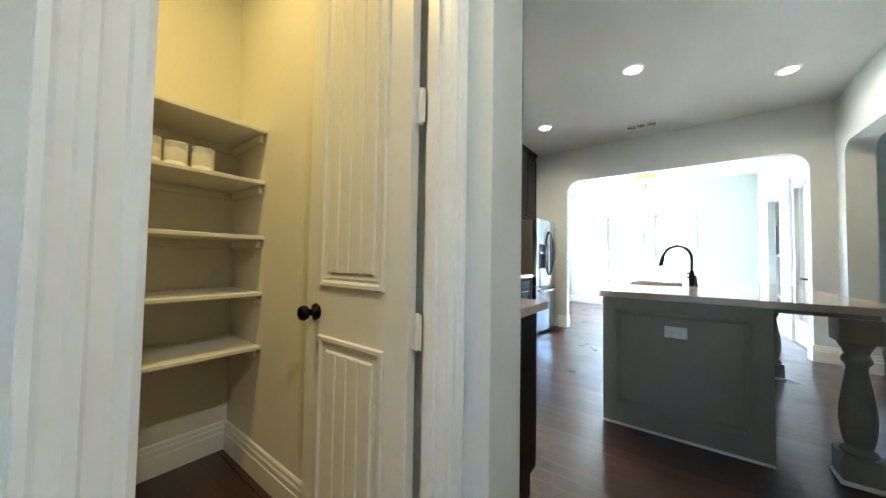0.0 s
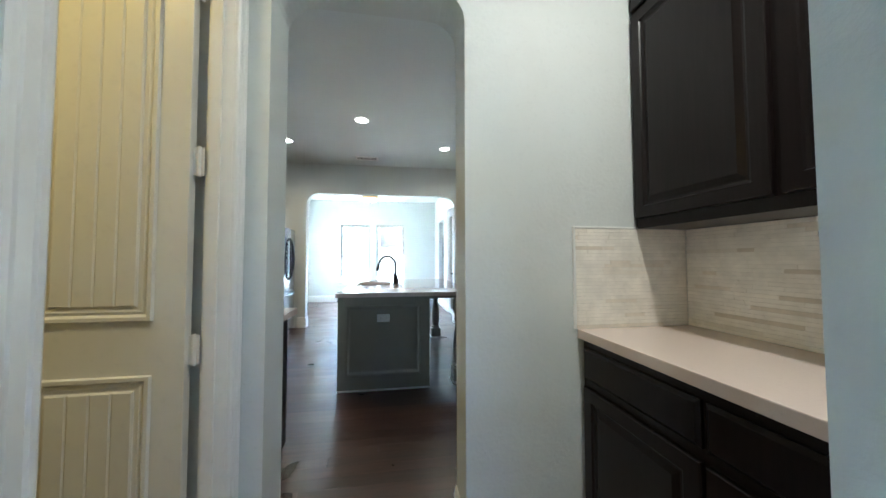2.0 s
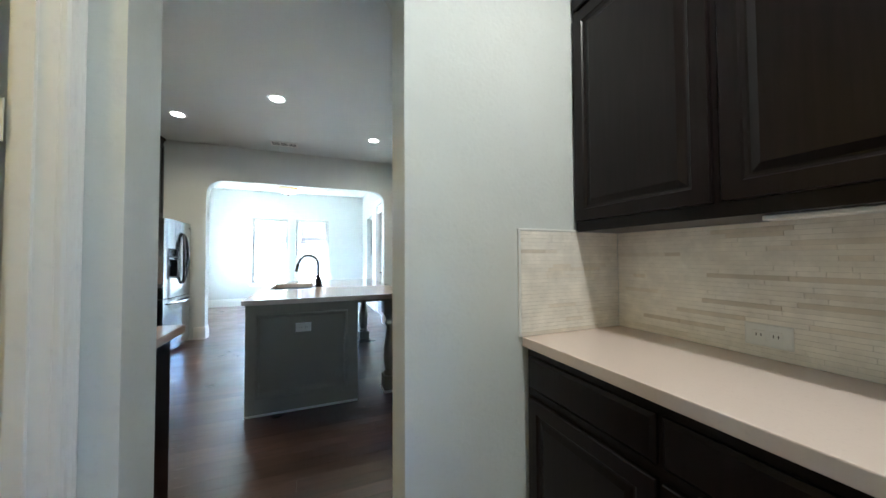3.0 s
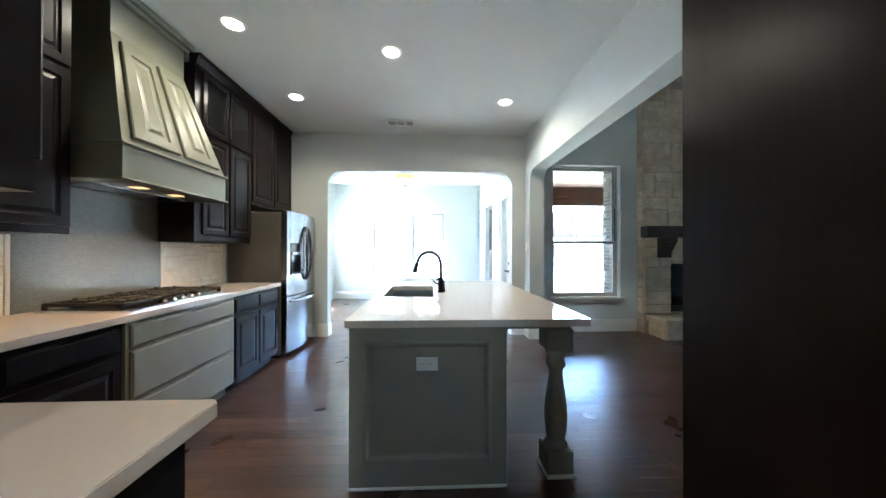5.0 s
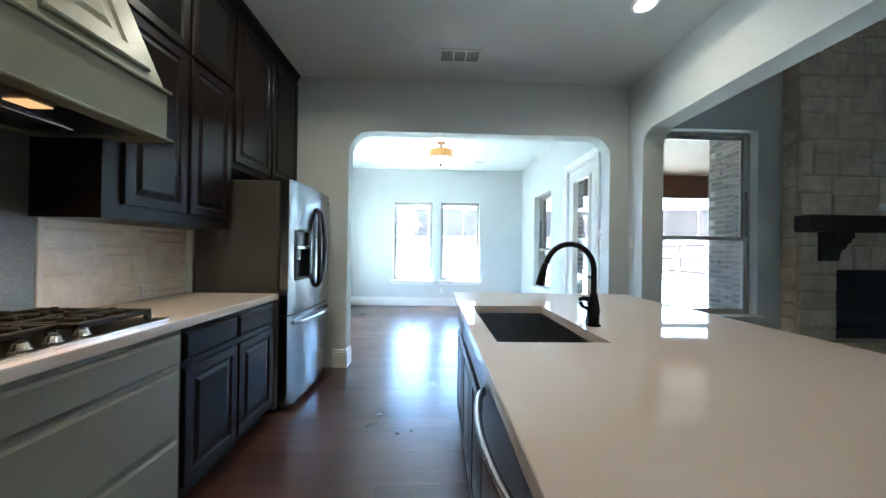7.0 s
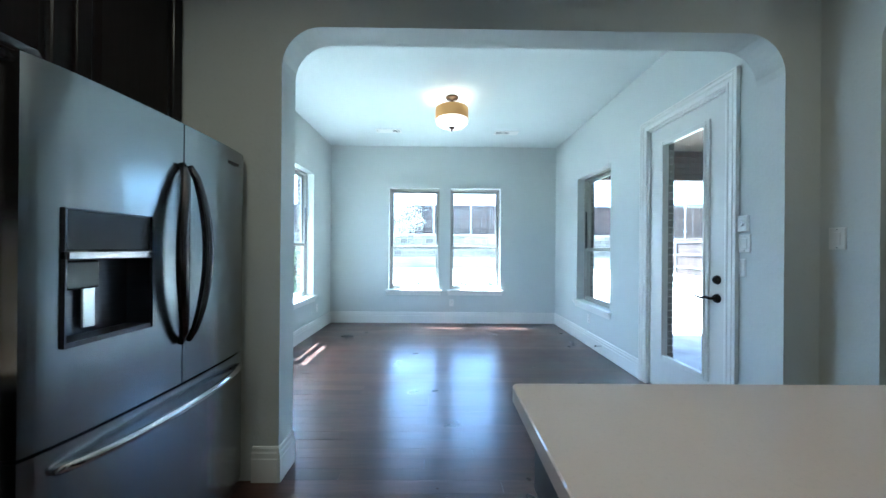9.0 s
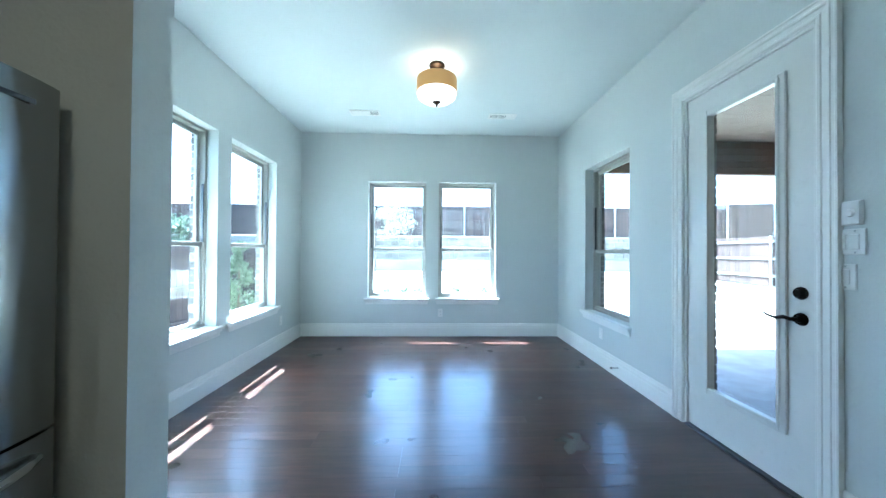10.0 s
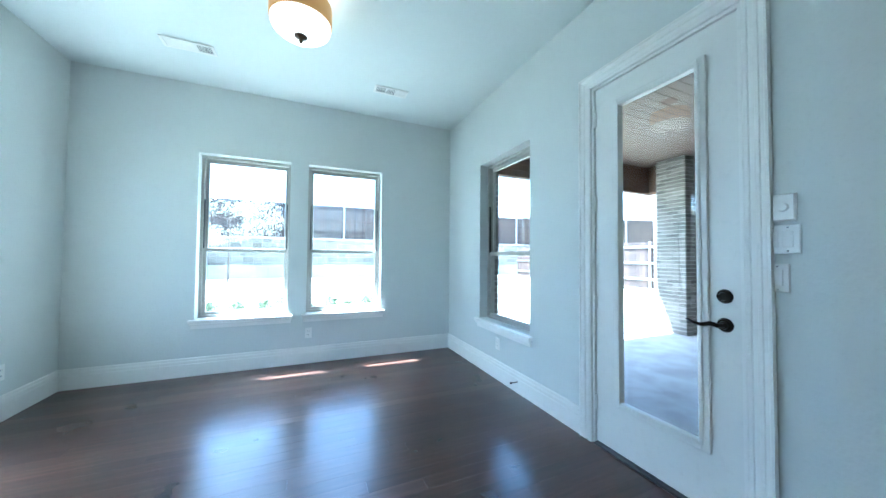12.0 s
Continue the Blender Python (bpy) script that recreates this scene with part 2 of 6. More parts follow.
FENCEW = stone_like("fence_boards", [(0.0, (0.035, 0.022, 0.020)), (1.0, (0.080, 0.052, 0.045))], 3.0, 0.8, 0.3, 0.004)
FENCEL = stone_like("weathered_fence", [(0.0, (0.055, 0.036, 0.028)), (1.0, (0.085, 0.058, 0.046))], 3.0, 0.8, 0.3, 0.004)
CONCRETE = stone_like("concrete", [(0.0, (0.36, 0.35, 0.33)), (1.0, (0.44, 0.43, 0.41))], 3.0, 0.8, 0.3, 0.003, False)
GRASS = grass_mat()
LEAF = leafy("leaves", (0.07, 0.11, 0.05), (0.26, 0.31, 0.20))
BLOSSOM = leafy("pale_leaves", (0.25, 0.27, 0.20), (0.55, 0.55, 0.48))
BARK = dark_wood("bark", (0.16, 0.12, 0.09), 0.9)
GALV = metal("galvanised", (0.55, 0.55, 0.55), 0.45)
VINYL = painted("window_vinyl", (0.42, 0.41, 0.37), 0.4, 60.0, 0.0)
GLASS = glass()
CABGLASS = painted("cabinet_glass", (0.012, 0.012, 0.013), 0.06, 60.0, 0.0)
FIREBOX = painted("firebox_black", (0.012, 0.012, 0.012), 0.5)
ROOFM = painted("shingles", (0.20, 0.17, 0.15), 0.9, 30.0, 0.5, 0.01)
BULB = emitter("lamp_diffuser", (1.0, 0.90, 0.78), 1.2)
HOODBULB = emitter("hood_diffuser", (1.0, 0.50, 0.18), 0.035)
SHADEM = emitter("amber_shade", (0.55, 0.29, 0.085), 0.035)
BOWLM = emitter("frosted_bowl", (1.0, 0.93, 0.80), 0.20)

# ---- building helpers ----


def where(ob):
    p = Vector((0, 0, 0))
    while ob:
        p += ob.location
        ob = ob.parent
    return p


def mesh_from(bm, name, mat, smooth=False):
    me = bpy.data.meshes.new(name)
    bmesh.ops.recalc_face_normals(bm, faces=bm.faces)
    if smooth:
        for f in bm.faces:
            f.smooth = True
    bm.to_mesh(me)
    bm.free()
    me.materials.append(mat)
    return me


def part(name, bm, material, parent, label="", smooth=False):
    """One mesh, its vertices given in the world, under a thing or part."""
    if parent:
        bmesh.ops.translate(bm, verts=bm.verts, vec=-where(parent))
    ob = new(name, mesh_from(bm, name, material, smooth))
    if parent:
        ob.parent = parent
    return tagged(ob, label)


def thing(name, at, label, category, group=""):
    ob = new(name)
    ob.location = at
    ob.empty_display_size = 0.1
    return tagged(ob, label, category, group)


def single(name, bm, material, label, category, group="", smooth=False):
    return tagged(part(name, bm, material, None, "", smooth), label, category, group)


def setting(name, bm, material, label="", smooth=False):
    return tagged(part(name, bm, material, None, label, smooth), kind="structure")


def box(bm, x0, x1, y0, y1, z0, z1, bevel=0.0, seg=1):
    m = Matrix.Translation(((x0 + x1) / 2, (y0 + y1) / 2, (z0 + z1) / 2)) @ Matrix.Diagonal((abs(x1 - x0), abs(y1 - y0), abs(z1 - z0), 1))
    r = bmesh.ops.create_cube(bm, size=1.0, matrix=m)
    if bevel > 0:
        es = list({e for v in r["verts"] for e in v.link_edges})
        bmesh.ops.bevel(bm, geom=es, offset=bevel, segments=seg, profile=0.5, affect="EDGES")
    return bm


def boxes(*rows, bevel=0.0):
    bm = bmesh.new()
    for r in rows:
        box(bm, *r, bevel=bevel)
    return bm


def one(x0, x1, y0, y1, z0, z1, bevel=0.0, seg=1):
    return box(bmesh.new(), x0, x1, y0, y1, z0, z1, bevel, seg)


def frame_of(origin, u):
    """Local u, v(up), n(outward) of an upright face: n = u x up."""
    u = Vector(u).normalized()
    v = Vector((0, 0, 1))
    n = u.cross(v)
    return Matrix(((u.x, v.x, n.x, origin[0]), (u.y, v.y, n.y, origin[1]), (u.z, v.z, n.z, origin[2]), (0, 0, 0, 1)))


def tiers(bm, M, u0, u1, v0, v1, steps, back=0.0):
    """A closed block on a face: rings (inset, height) from the rim to the middle."""
    rings = []
    for ins, hgt in [(0.0, back)] + list(steps):
        co = [(u0 + ins, v0 + ins), (u1 - ins, v0 + ins), (u1 - ins, v1 - ins), (u0 + ins, v1 - ins)]
        rings.append([bm.verts.new(M @ Vector((a, b, hgt))) for a, b in co])
    bm.faces.new(rings[0][::-1])
    for a, b in zip(rings, rings[1:]):
        for i in range(4):
            bm.faces.new((a[i], a[(i + 1) % 4], b[(i + 1) % 4], b[i]))
    bm.faces.new(rings[-1])
    return bm


def prism(bm, pts, to3, a, b):
    """Extrudes a flat outline; to3(p, q, depth) gives the place."""
    lo = [bm.verts.new(to3(p, q, a)) for p, q in pts]
    hi = [bm.verts.new(to3(p, q, b)) for p, q in pts]
    f1, f2 = bm.faces.new(lo), bm.faces.new(hi[::-1])
    n = len(pts)
    for i in range(n):
        bm.faces.new((lo[i], hi[i], hi[(i + 1) % n], lo[(i + 1) % n]))
    bm.normal_update()
    bmesh.ops.triangulate(bm, faces=[f1, f2], ngon_method="EAR_CLIP")
    return bm


def lathe(bm, rows, x, y, segments=24):
    """Turned shape from (radius, z) rows, closed at both ends."""
    rings = []
    for r, z in rows:
        rings.append([bm.verts.new((x + r * math.cos(k * 2 * math.pi / segments), y + r * math.sin(k * 2 * math.pi / segments), z)) for k in range(segments)])
    for a, b in zip(rings, rings[1:]):
        for i in range(segments):
            bm.faces.new((a[i], a[(i + 1) % segments], b[(i + 1) % segments], b[i]))
    bm.faces.new(rings[0][::-1])
    bm.faces.new(rings[-1])
    return bm


def tube(bm, pts, r, segments=10, flat=1.0):
    """A round bar along points; r may be a number or one radius a point."""
    pts = [Vector(p) for p in pts]
    rr = r if isinstance(r, (list, tuple)) else [r] * len(pts)
    side = None
    rings = []
    for i, p in enumerate(pts):
        d = (pts[min(i + 1, len(pts) - 1)] - pts[max(i - 1, 0)]).normalized()
        ref = side if side is not None else (Vector((0, 0, 1)) if abs(d.z) < 0.9 else Vector((1, 0, 0)))
        a = (ref - d * ref.dot(d)).normalized()
        side = a
        c = d.cross(a)
        rings.append([bm.verts.new(p + (a * math.cos(k * 2 * math.pi / segments) * flat + c * math.sin(k * 2 * math.pi / segments)) * rr[i]) for k in range(segments)])
    for a, b in zip(rings, rings[1:]):
        for i in range(segments):
            bm.faces.new((a[i], a[(i + 1) % segments], b[(i + 1) % segments], b[i]))
    bm.faces.new(rings[0][::-1])
    bm.faces.new(rings[-1])
    return bm


def holed(bm, axis, face, back, u0, u1, z0, z1, holes):
    """An upright slab with rectangular holes, in columns. axis x: the slab lies across x."""
    def bx(a, b, c, d):
        if b - a > 1e-4 and d - c > 1e-4:
            if axis == "x":
                box(bm, min(face, back), max(face, back), a, b, c, d)
            else:
                box(bm, a, b, min(face, back), max(face, back), c, d)
    cur = u0
    for a, b, c, d in sorted(holes):
        bx(cur, a, z0, z1)
        bx(a, b, z0, c)
        bx(a, b, d, z1)
        cur = b
    bx(cur, u1, z0, z1)
    return bm


def arch_pts(u0, u1, z1, a, b, top, r, steps=8):
    """The outline of a wall with an opening from the floor, its upper corners rounded."""
    pts = [(u0, 0), (a, 0)]
    for k in range(steps + 1):
        t = math.pi - k * (math.pi / 2) / steps
        pts.append((a + r + r * math.cos(t), top - r + r * math.sin(t)))
    for k in range(steps + 1):
        t = math.pi / 2 - k * (math.pi / 2) / steps
        pts.append((b - r + r * math.cos(t), top - r + r * math.sin(t)))
    pts += [(b, 0), (u1, 0), (u1, z1), (u0, z1)]
    return pts


ON_Y = lambda p, q, d: (p, d, q)
ON_X = lambda p, q, d: (d, p, q)

# ---- the structure ----
XK, XR = -1.74, 2.13              # kitchen side walls
YN, YF = 1.25, 5.87               # kitchen near and far walls
NL, NR, NB = -1.87, 2.02, 9.57    # nook walls
YB = 6.03                         # nook side of the wide opening
CZ = 3.05

setting("subfloor", boxes((-2.1, 2.5, -2.7, 9.8, -0.14, -0.022), (2.5, 8.0, -1.4, 6.3, -0.14, -0.022)), CONCRETE)
setting("wall_hall_near", prism(bmesh.new(), arch_pts(-1.96, 2.36, CZ, 0.272, 1.052, 2.39, 0.14), ON_Y, 1.05, YN), WALL, "pale painted wall with a round-cornered opening")
setting("wall_hall_side", holed(bmesh.new(), "x", 0.165, 0.083, -2.5, 1.05, 0, CZ, [(-1.85, -1.50, 0.0, 2.1), (0.360, 1.012, 0.0, 2.45)]), WALL)
setting("wall_hall_right", boxes((1.05, 1.19, -2.5, -0.2, 0, CZ), (1.05, 2.36, -0.2, -0.065, 0, CZ)), WALL)
setting("wall_niche", one(2.12, 2.36, -0.065, 1.05, 0, CZ), WALL)
setting("wall_hall_back", holed(bmesh.new(), "y", -2.5, -2.7, -1.96, 1.19, 0, CZ, [(0.42, 0.70, 1.3, 1.9)]), WALL)
setting("wall_pantry", boxes((-1.66, -1.46, -0.9, 1.05, 0, CZ), (-1.46, 0.083, -1.0, -0.9, 0, CZ)), PANTRYP)
setting("wall_pantry_lining", boxes((-1.46, 0.083, 1.044, 1.05, 0, CZ), (0.077, 0.083, -0.9, 0.30, 0, CZ)), PANTRYP)
setting("wall_kitchen_left", one(XK - 0.22, XK, YN, YF, 0, CZ), WALL)
setting("wall_far", prism(bmesh.new(), arch_pts(-2.09, 2.34, CZ, -0.86, 1.93, 2.49, 0.22), ON_Y, YF, YB), WALL, "pale painted wall with a wide round-cornered opening")
pts = arch_pts(YN, YF, 3.9, 2.0, 5.63, 2.46, 0.16)
setting("wall_kitchen_right", prism(bmesh.new(), pts, ON_X, XR, 2.34), WALL, "painted header wall over a wide opening to the living room")
LW = [(6.89, 7.77, 0.575, 2.38), (7.96, 8.84, 0.575, 2.38)]
BW = [(-0.87, 0.0, 0.575, 2.33), (0.19, 1.06, 0.575, 2.33)]
RW = [(7.82, 8.71, 0.56, 2.31)]
DR = (6.32, 7.15, 0.0, 2.43)
OUT = 0.16
setting("wall_nook_left", holed(bmesh.new(), "x", NL, NL - OUT, YB, NB + OUT, 0, CZ, LW), WALL)
setting("wall_nook_back", holed(bmesh.new(), "y", NB, NB + OUT, NL, NR, 0, CZ, BW), WALL)
setting("wall_nook_right", holed(bmesh.new(), "x", NR, NR + OUT, YB, NB + OUT, 0, CZ, [DR] + RW), WALL)
YL = 6.02
LRW = [(2.63, 3.73, 0.55, 2.66), (6.12, 7.22, 0.56, 2.66)]
setting("wall_living_north", holed(bmesh.new(), "y", YL, YL + 0.2, 2.34, 7.7, 0, 3.7, LRW), WALL, "grey painted gable wall")
gp = [(2.34, 3.7), (7.7, 3.7), (5.0, 6.2)]
setting("wall_gable", prism(bmesh.new(), gp, ON_Y, YL, YL + 0.2), WALL)
# The opening is unseen, added to let extra daylight into the living room.
setting("wall_gable_back", holed(bmesh.new(), "y", -1.0, -1.2, 2.34, 7.7, 0, 3.7, [(5.3, 5.9, 1.1, 1.6)]), WALL)
setting("wall_gable_back_top", prism(bmesh.new(), gp, ON_Y, -1.2, -1.0), WALL)
setting("wall_living_right", one(7.7, 7.9, -1.2, YL + 0.2, 0, 3.72), WALL)
setting("wall_living_left", boxes((2.36, 2.5, -1.2, YN, 0, 3.9)), WALL)
setting("ceiling_kitchen", one(XK - 0.2, XR, YN, YF, CZ, CZ + 0.12), CEIL)
setting("ceiling_hall", one(-1.9, 2.36, -2.6, YN, CZ, CZ + 0.12), CEIL)
setting("ceiling_nook", one(NL - 0.1, NR + 0.1, YF, NB + 0.1, CZ + 0.002, CZ + 0.12), CEIL)
bm = bmesh.new()
prism(bm, [(2.2, 3.58), (5.0, 6.17), (5.0, 6.35), (2.2, 3.76)], ON_Y, -1.3, YL + 0.25)
prism(bm, [(7.9, 3.52), (5.0, 6.17), (5.0, 6.35), (7.9, 3.70)], ON_Y, -1.3, YL + 0.25)
setting("ceiling_living", bm, CEIL, "sloping painted ceiling")

# beams under the sloping ceiling
for yy in (5.86, 3.4):
    bm = bmesh.new()
    prism(bm, [(4.9, 6.05), (7.68, 3.50), (7.68, 3.20), (4.9, 5.75)], ON_Y, yy - 0.13, yy)
    single("ceiling_beam", bm, BEAMW, "dark stained wooden beam under a sloping ceiling", "beam", "ceiling beams")

# roof over the house, with its eaves
setting("roof_house", boxes((-2.47, 2.6, -2.9, NB + 0.57, 3.19, 3.5), (-2.47, -1.96, -2.9, NB + 0.57, 2.92, 3.19), (-1.96, 2.1, NB + 0.18, NB + 0.57, 2.92, 3.19)), ROOFM, "shingled roof edge")

# ---- exterior brickwork ----
def brick_wall(name, axis, face, sign, u0, u1, z0, z1, holes=(), depth=0.09, parent=None, bl=0.195, bh=0.057):
    """Courses of bricks proud of a mortar bed; sign: the way that the bricks face."""
    bed = holed(bmesh.new(), axis, face, face + sign * (depth - 0.008), u0, u1, z0, z1, list(holes))
    wall = setting(name, bed, MORTAR, "weathered light brown brick wall")
    vs, fs = [], []
    rows = int((z1 - z0) / (bh + 0.010))
    rnd = random.Random(name)
    for r in range(rows):
        za = z0 + r * (bh + 0.010) + 0.005
        zb = za + bh
        u = u0 - (0.105 if r % 2 else 0.0)
        while u < u1:
            a, b = max(u, u0 - 0.004), min(u + bl, u1 + 0.004)
            u += bl + 0.010
            segs = [(a, b)]
            for h0, h1, c, d in holes:
                if zb > c + 0.004 and za < d - 0.004:
                    nxt = []
                    for p, q in segs:
                        if q <= h0 or p >= h1:
                            nxt.append((p, q))
                        else:
                            nxt += [s for s in ((p, h0 + 0.004), (h1 - 0.004, q)) if s[1] - s[0] > 0.01]
                    segs = nxt
            for a2, b2 in segs:
                if b2 - a2 < 0.015:
                    continue
                w = face + sign * (depth + rnd.uniform(-0.003, 0.004))
                f0 = face + sign * 0.001
                i = len(vs)
                for uu, zz in ((a2, za), (b2, za), (b2, zb), (a2, zb)):
                    for ww in (f0, w):
                        vs.append((ww, uu, zz) if axis == "x" else (uu, ww, zz))
                fs += [(i + 1, i + 3, i + 5, i + 7), (i, i + 1, i + 7, i + 6), (i + 2, i + 4, i + 5, i + 3), (i, i + 2, i + 3, i + 1), (i + 6, i + 7, i + 5, i + 4)]
    me = bpy.data.meshes.new("bricks")
    me.from_pydata(vs, [], fs)
    bm = bmesh.new()
    bm.from_mesh(me)
    ob = part("bricks", bm, BRICK, wall)
    tagged(ob, kind="stuff")
    return wall


brick_wall("wall_brick_nook_left", "x", NL - OUT, -1, 5.9, NB + 0.25, -0.1, 2.95, LW)
brick_wall("wall_brick_nook_back", "y", NB + OUT, 1, NL - 0.25, NR + 0.25, -0.1, 2.95, BW)
brick_wall("wall_brick_nook_right", "x", NR + OUT, 1, 6.22, NB + 0.25, -0.1, 3.05, [DR] + RW)
brick_wall("wall_brick_living", "y", YL + 0.2, 1, 2.27, 7.9, -0.1, 3.6, LRW)
brick_wall("wall_brick_chimney_left", "x", 4.03, -1, 6.31, 6.86, -0.1, 3.6)
brick_wall("wall_brick_chimney_back", "y", 6.80, 1, 3.94, 5.96, -0.1, 3.6)
setting("wall_chimney_core", one(4.03, 5.92, 6.31, 6.80, -0.1, 3.6), MORTAR)
brick_wall("wall_brick_wing", "x", 7.9, -1, 6.31, 10.5, -0.1, 3.6)

# ---- floor boards ----
FW = 0.092
plank_cache = {}


def plank_mesh(length):
    key = round(length, 2)
    if key not in plank_cache:
        bm = one(0, key - 0.0008, 0, FW - 0.0009, -0.02, 0)
        plank_cache[key] = mesh_from(bm, "floorboard", FLOORW)
    return plank_cache[key]


def board_rows(spans, y0, y1, rnd, choices=(1.1, 1.4, 1.7, 2.0, 2.3)):
    """Board ends row by row within an x range for each y."""
    y = y0
    while y < y1 - 0.01:
        x0, x1 = spans(y)
        x = x0
        first = rnd.choice((0.4, 0.7, 0.9, 1.2))
        while x < x1 - 0.01:
            ln = min(first if x == x0 else rnd.choice(choices), x1 - x)
            if x1 - x - ln < 0.25:
                ln = round(x1 - x, 2)
            yield x, y, ln
            x += ln
        y += FW


def joined_boards(name, spans, y0, y1, seed):
    bm = bmesh.new()
    for x, y, ln in board_rows(spans, y0, y1, random.Random(seed)):
        box(bm, x, x + ln - 0.0008, y, y + FW - 0.0009, -0.02, 0)
    return bm


floor_main = setting("floor", one(NL, XR, -2.5, NB, -0.022, -0.0205), SLOT, "dark reddish brown stained hardwood floor")
tagged(part("hall_boards", joined_boards("h", lambda y: (-1.46, 2.12), -2.5, 1.0, 3), FLOORW, floor_main), kind="stuff")
floor_living = setting("floor_living", one(XR, 7.7, -1.0, YL, -0.022, -0.0205), SLOT, "dark brown stained hardwood floor")
tagged(part("living_boards", joined_boards("l", lambda y: (XR, 7.7), -1.0, YL, 5), FLOORW, floor_living), kind="stuff")

# ---- skirting and trim ----
BASEP = [(0.0, 0.0), (0.016, 0.0), (0.016, 0.095), (0.013, 0.10), (0.013, 0.125), (0.009, 0.135), (0.009, 0.15), (0.005, 0.158), (0.0, 0.16)]
NOOKP = [(0.0, 0.0), (0.016, 0.0), (0.016, 0.125), (0.013, 0.13), (0.013, 0.155), (0.009, 0.165), (0.009, 0.18), (0.005, 0.188), (0.0, 0.19)]


def skirting(x0, y0, x1, y1, prof=BASEP):
    """A moulded board along a wall; the room lies to its left as it runs."""
    a, b = Vector((x0, y0, 0)), Vector((x1, y1, 0))
    d = (b - a).normalized()
    n = Vector((-d.y, d.x, 0))
    bm = bmesh.new()
    r = [[bm.verts.new(p + n * (w + 0.001) + Vector((0, 0, h + 0.001))) for w, h in prof] for p in (a, b)]
    for i in range(len(prof)):
        j = (i + 1) % len(prof)
        bm.faces.new((r[0][i], r[1][i], r[1][j], r[0][j]))
    bm.faces.new(r[0])
    bm.faces.new(r[1][::-1])
    return setting("baseboard", bm, TRIM)


skirting(NL, NB, NL, YB, NOOKP)
skirting(NR, NB, NL, NB, NOOKP)
skirting(NR, 7.24, NR, NB, NOOKP)
skirting(NR, YB, NR, 6.23, NOOKP)
skirting(-0.86, 5.87, -1.0, 5.87, NOOKP)
skirting(-0.86, YB, -0.86, 5.855, NOOKP)
skirting(1.93, 5.855, 1.93, YB, NOOKP)
skirting(XR, 5.87, 1.915, 5.87, NOOKP)
skirting(NL, YB, -0.86, YB, NOOKP)
skirting(XR, 5.615, XR, 5.87, NOOKP)
skirting(2.34, 5.63, XR, 5.63, NOOKP)
skirting(2.34, 6.02, 2.34, 5.63, NOOKP)
skirting(3.98, YL, 2.34, YL, NOOKP)
skirting(7.7, YL, 5.83, YL, NOOKP)
skirting(7.7, -1.0, 7.7, YL, NOOKP)
skirting(1.53, 1.05, 1.039, 1.05)
skirting(1.052, 1.04, 1.052, 1.25)
skirting(0.272, 1.25, 0.272, 1.04)
skirting(1.37, 1.25, 1.045, 1.25)
skirting(0.165, 0.30, 0.165, -1.50)
skirting(0.165, -1.85, 0.165, -2.5)
skirting(1.05, -2.5, 1.05, -0.07)
skirting(-1.46, 1.044, -1.46, -0.9)
skirting(0.04, 1.044, -1.46, 1.044)

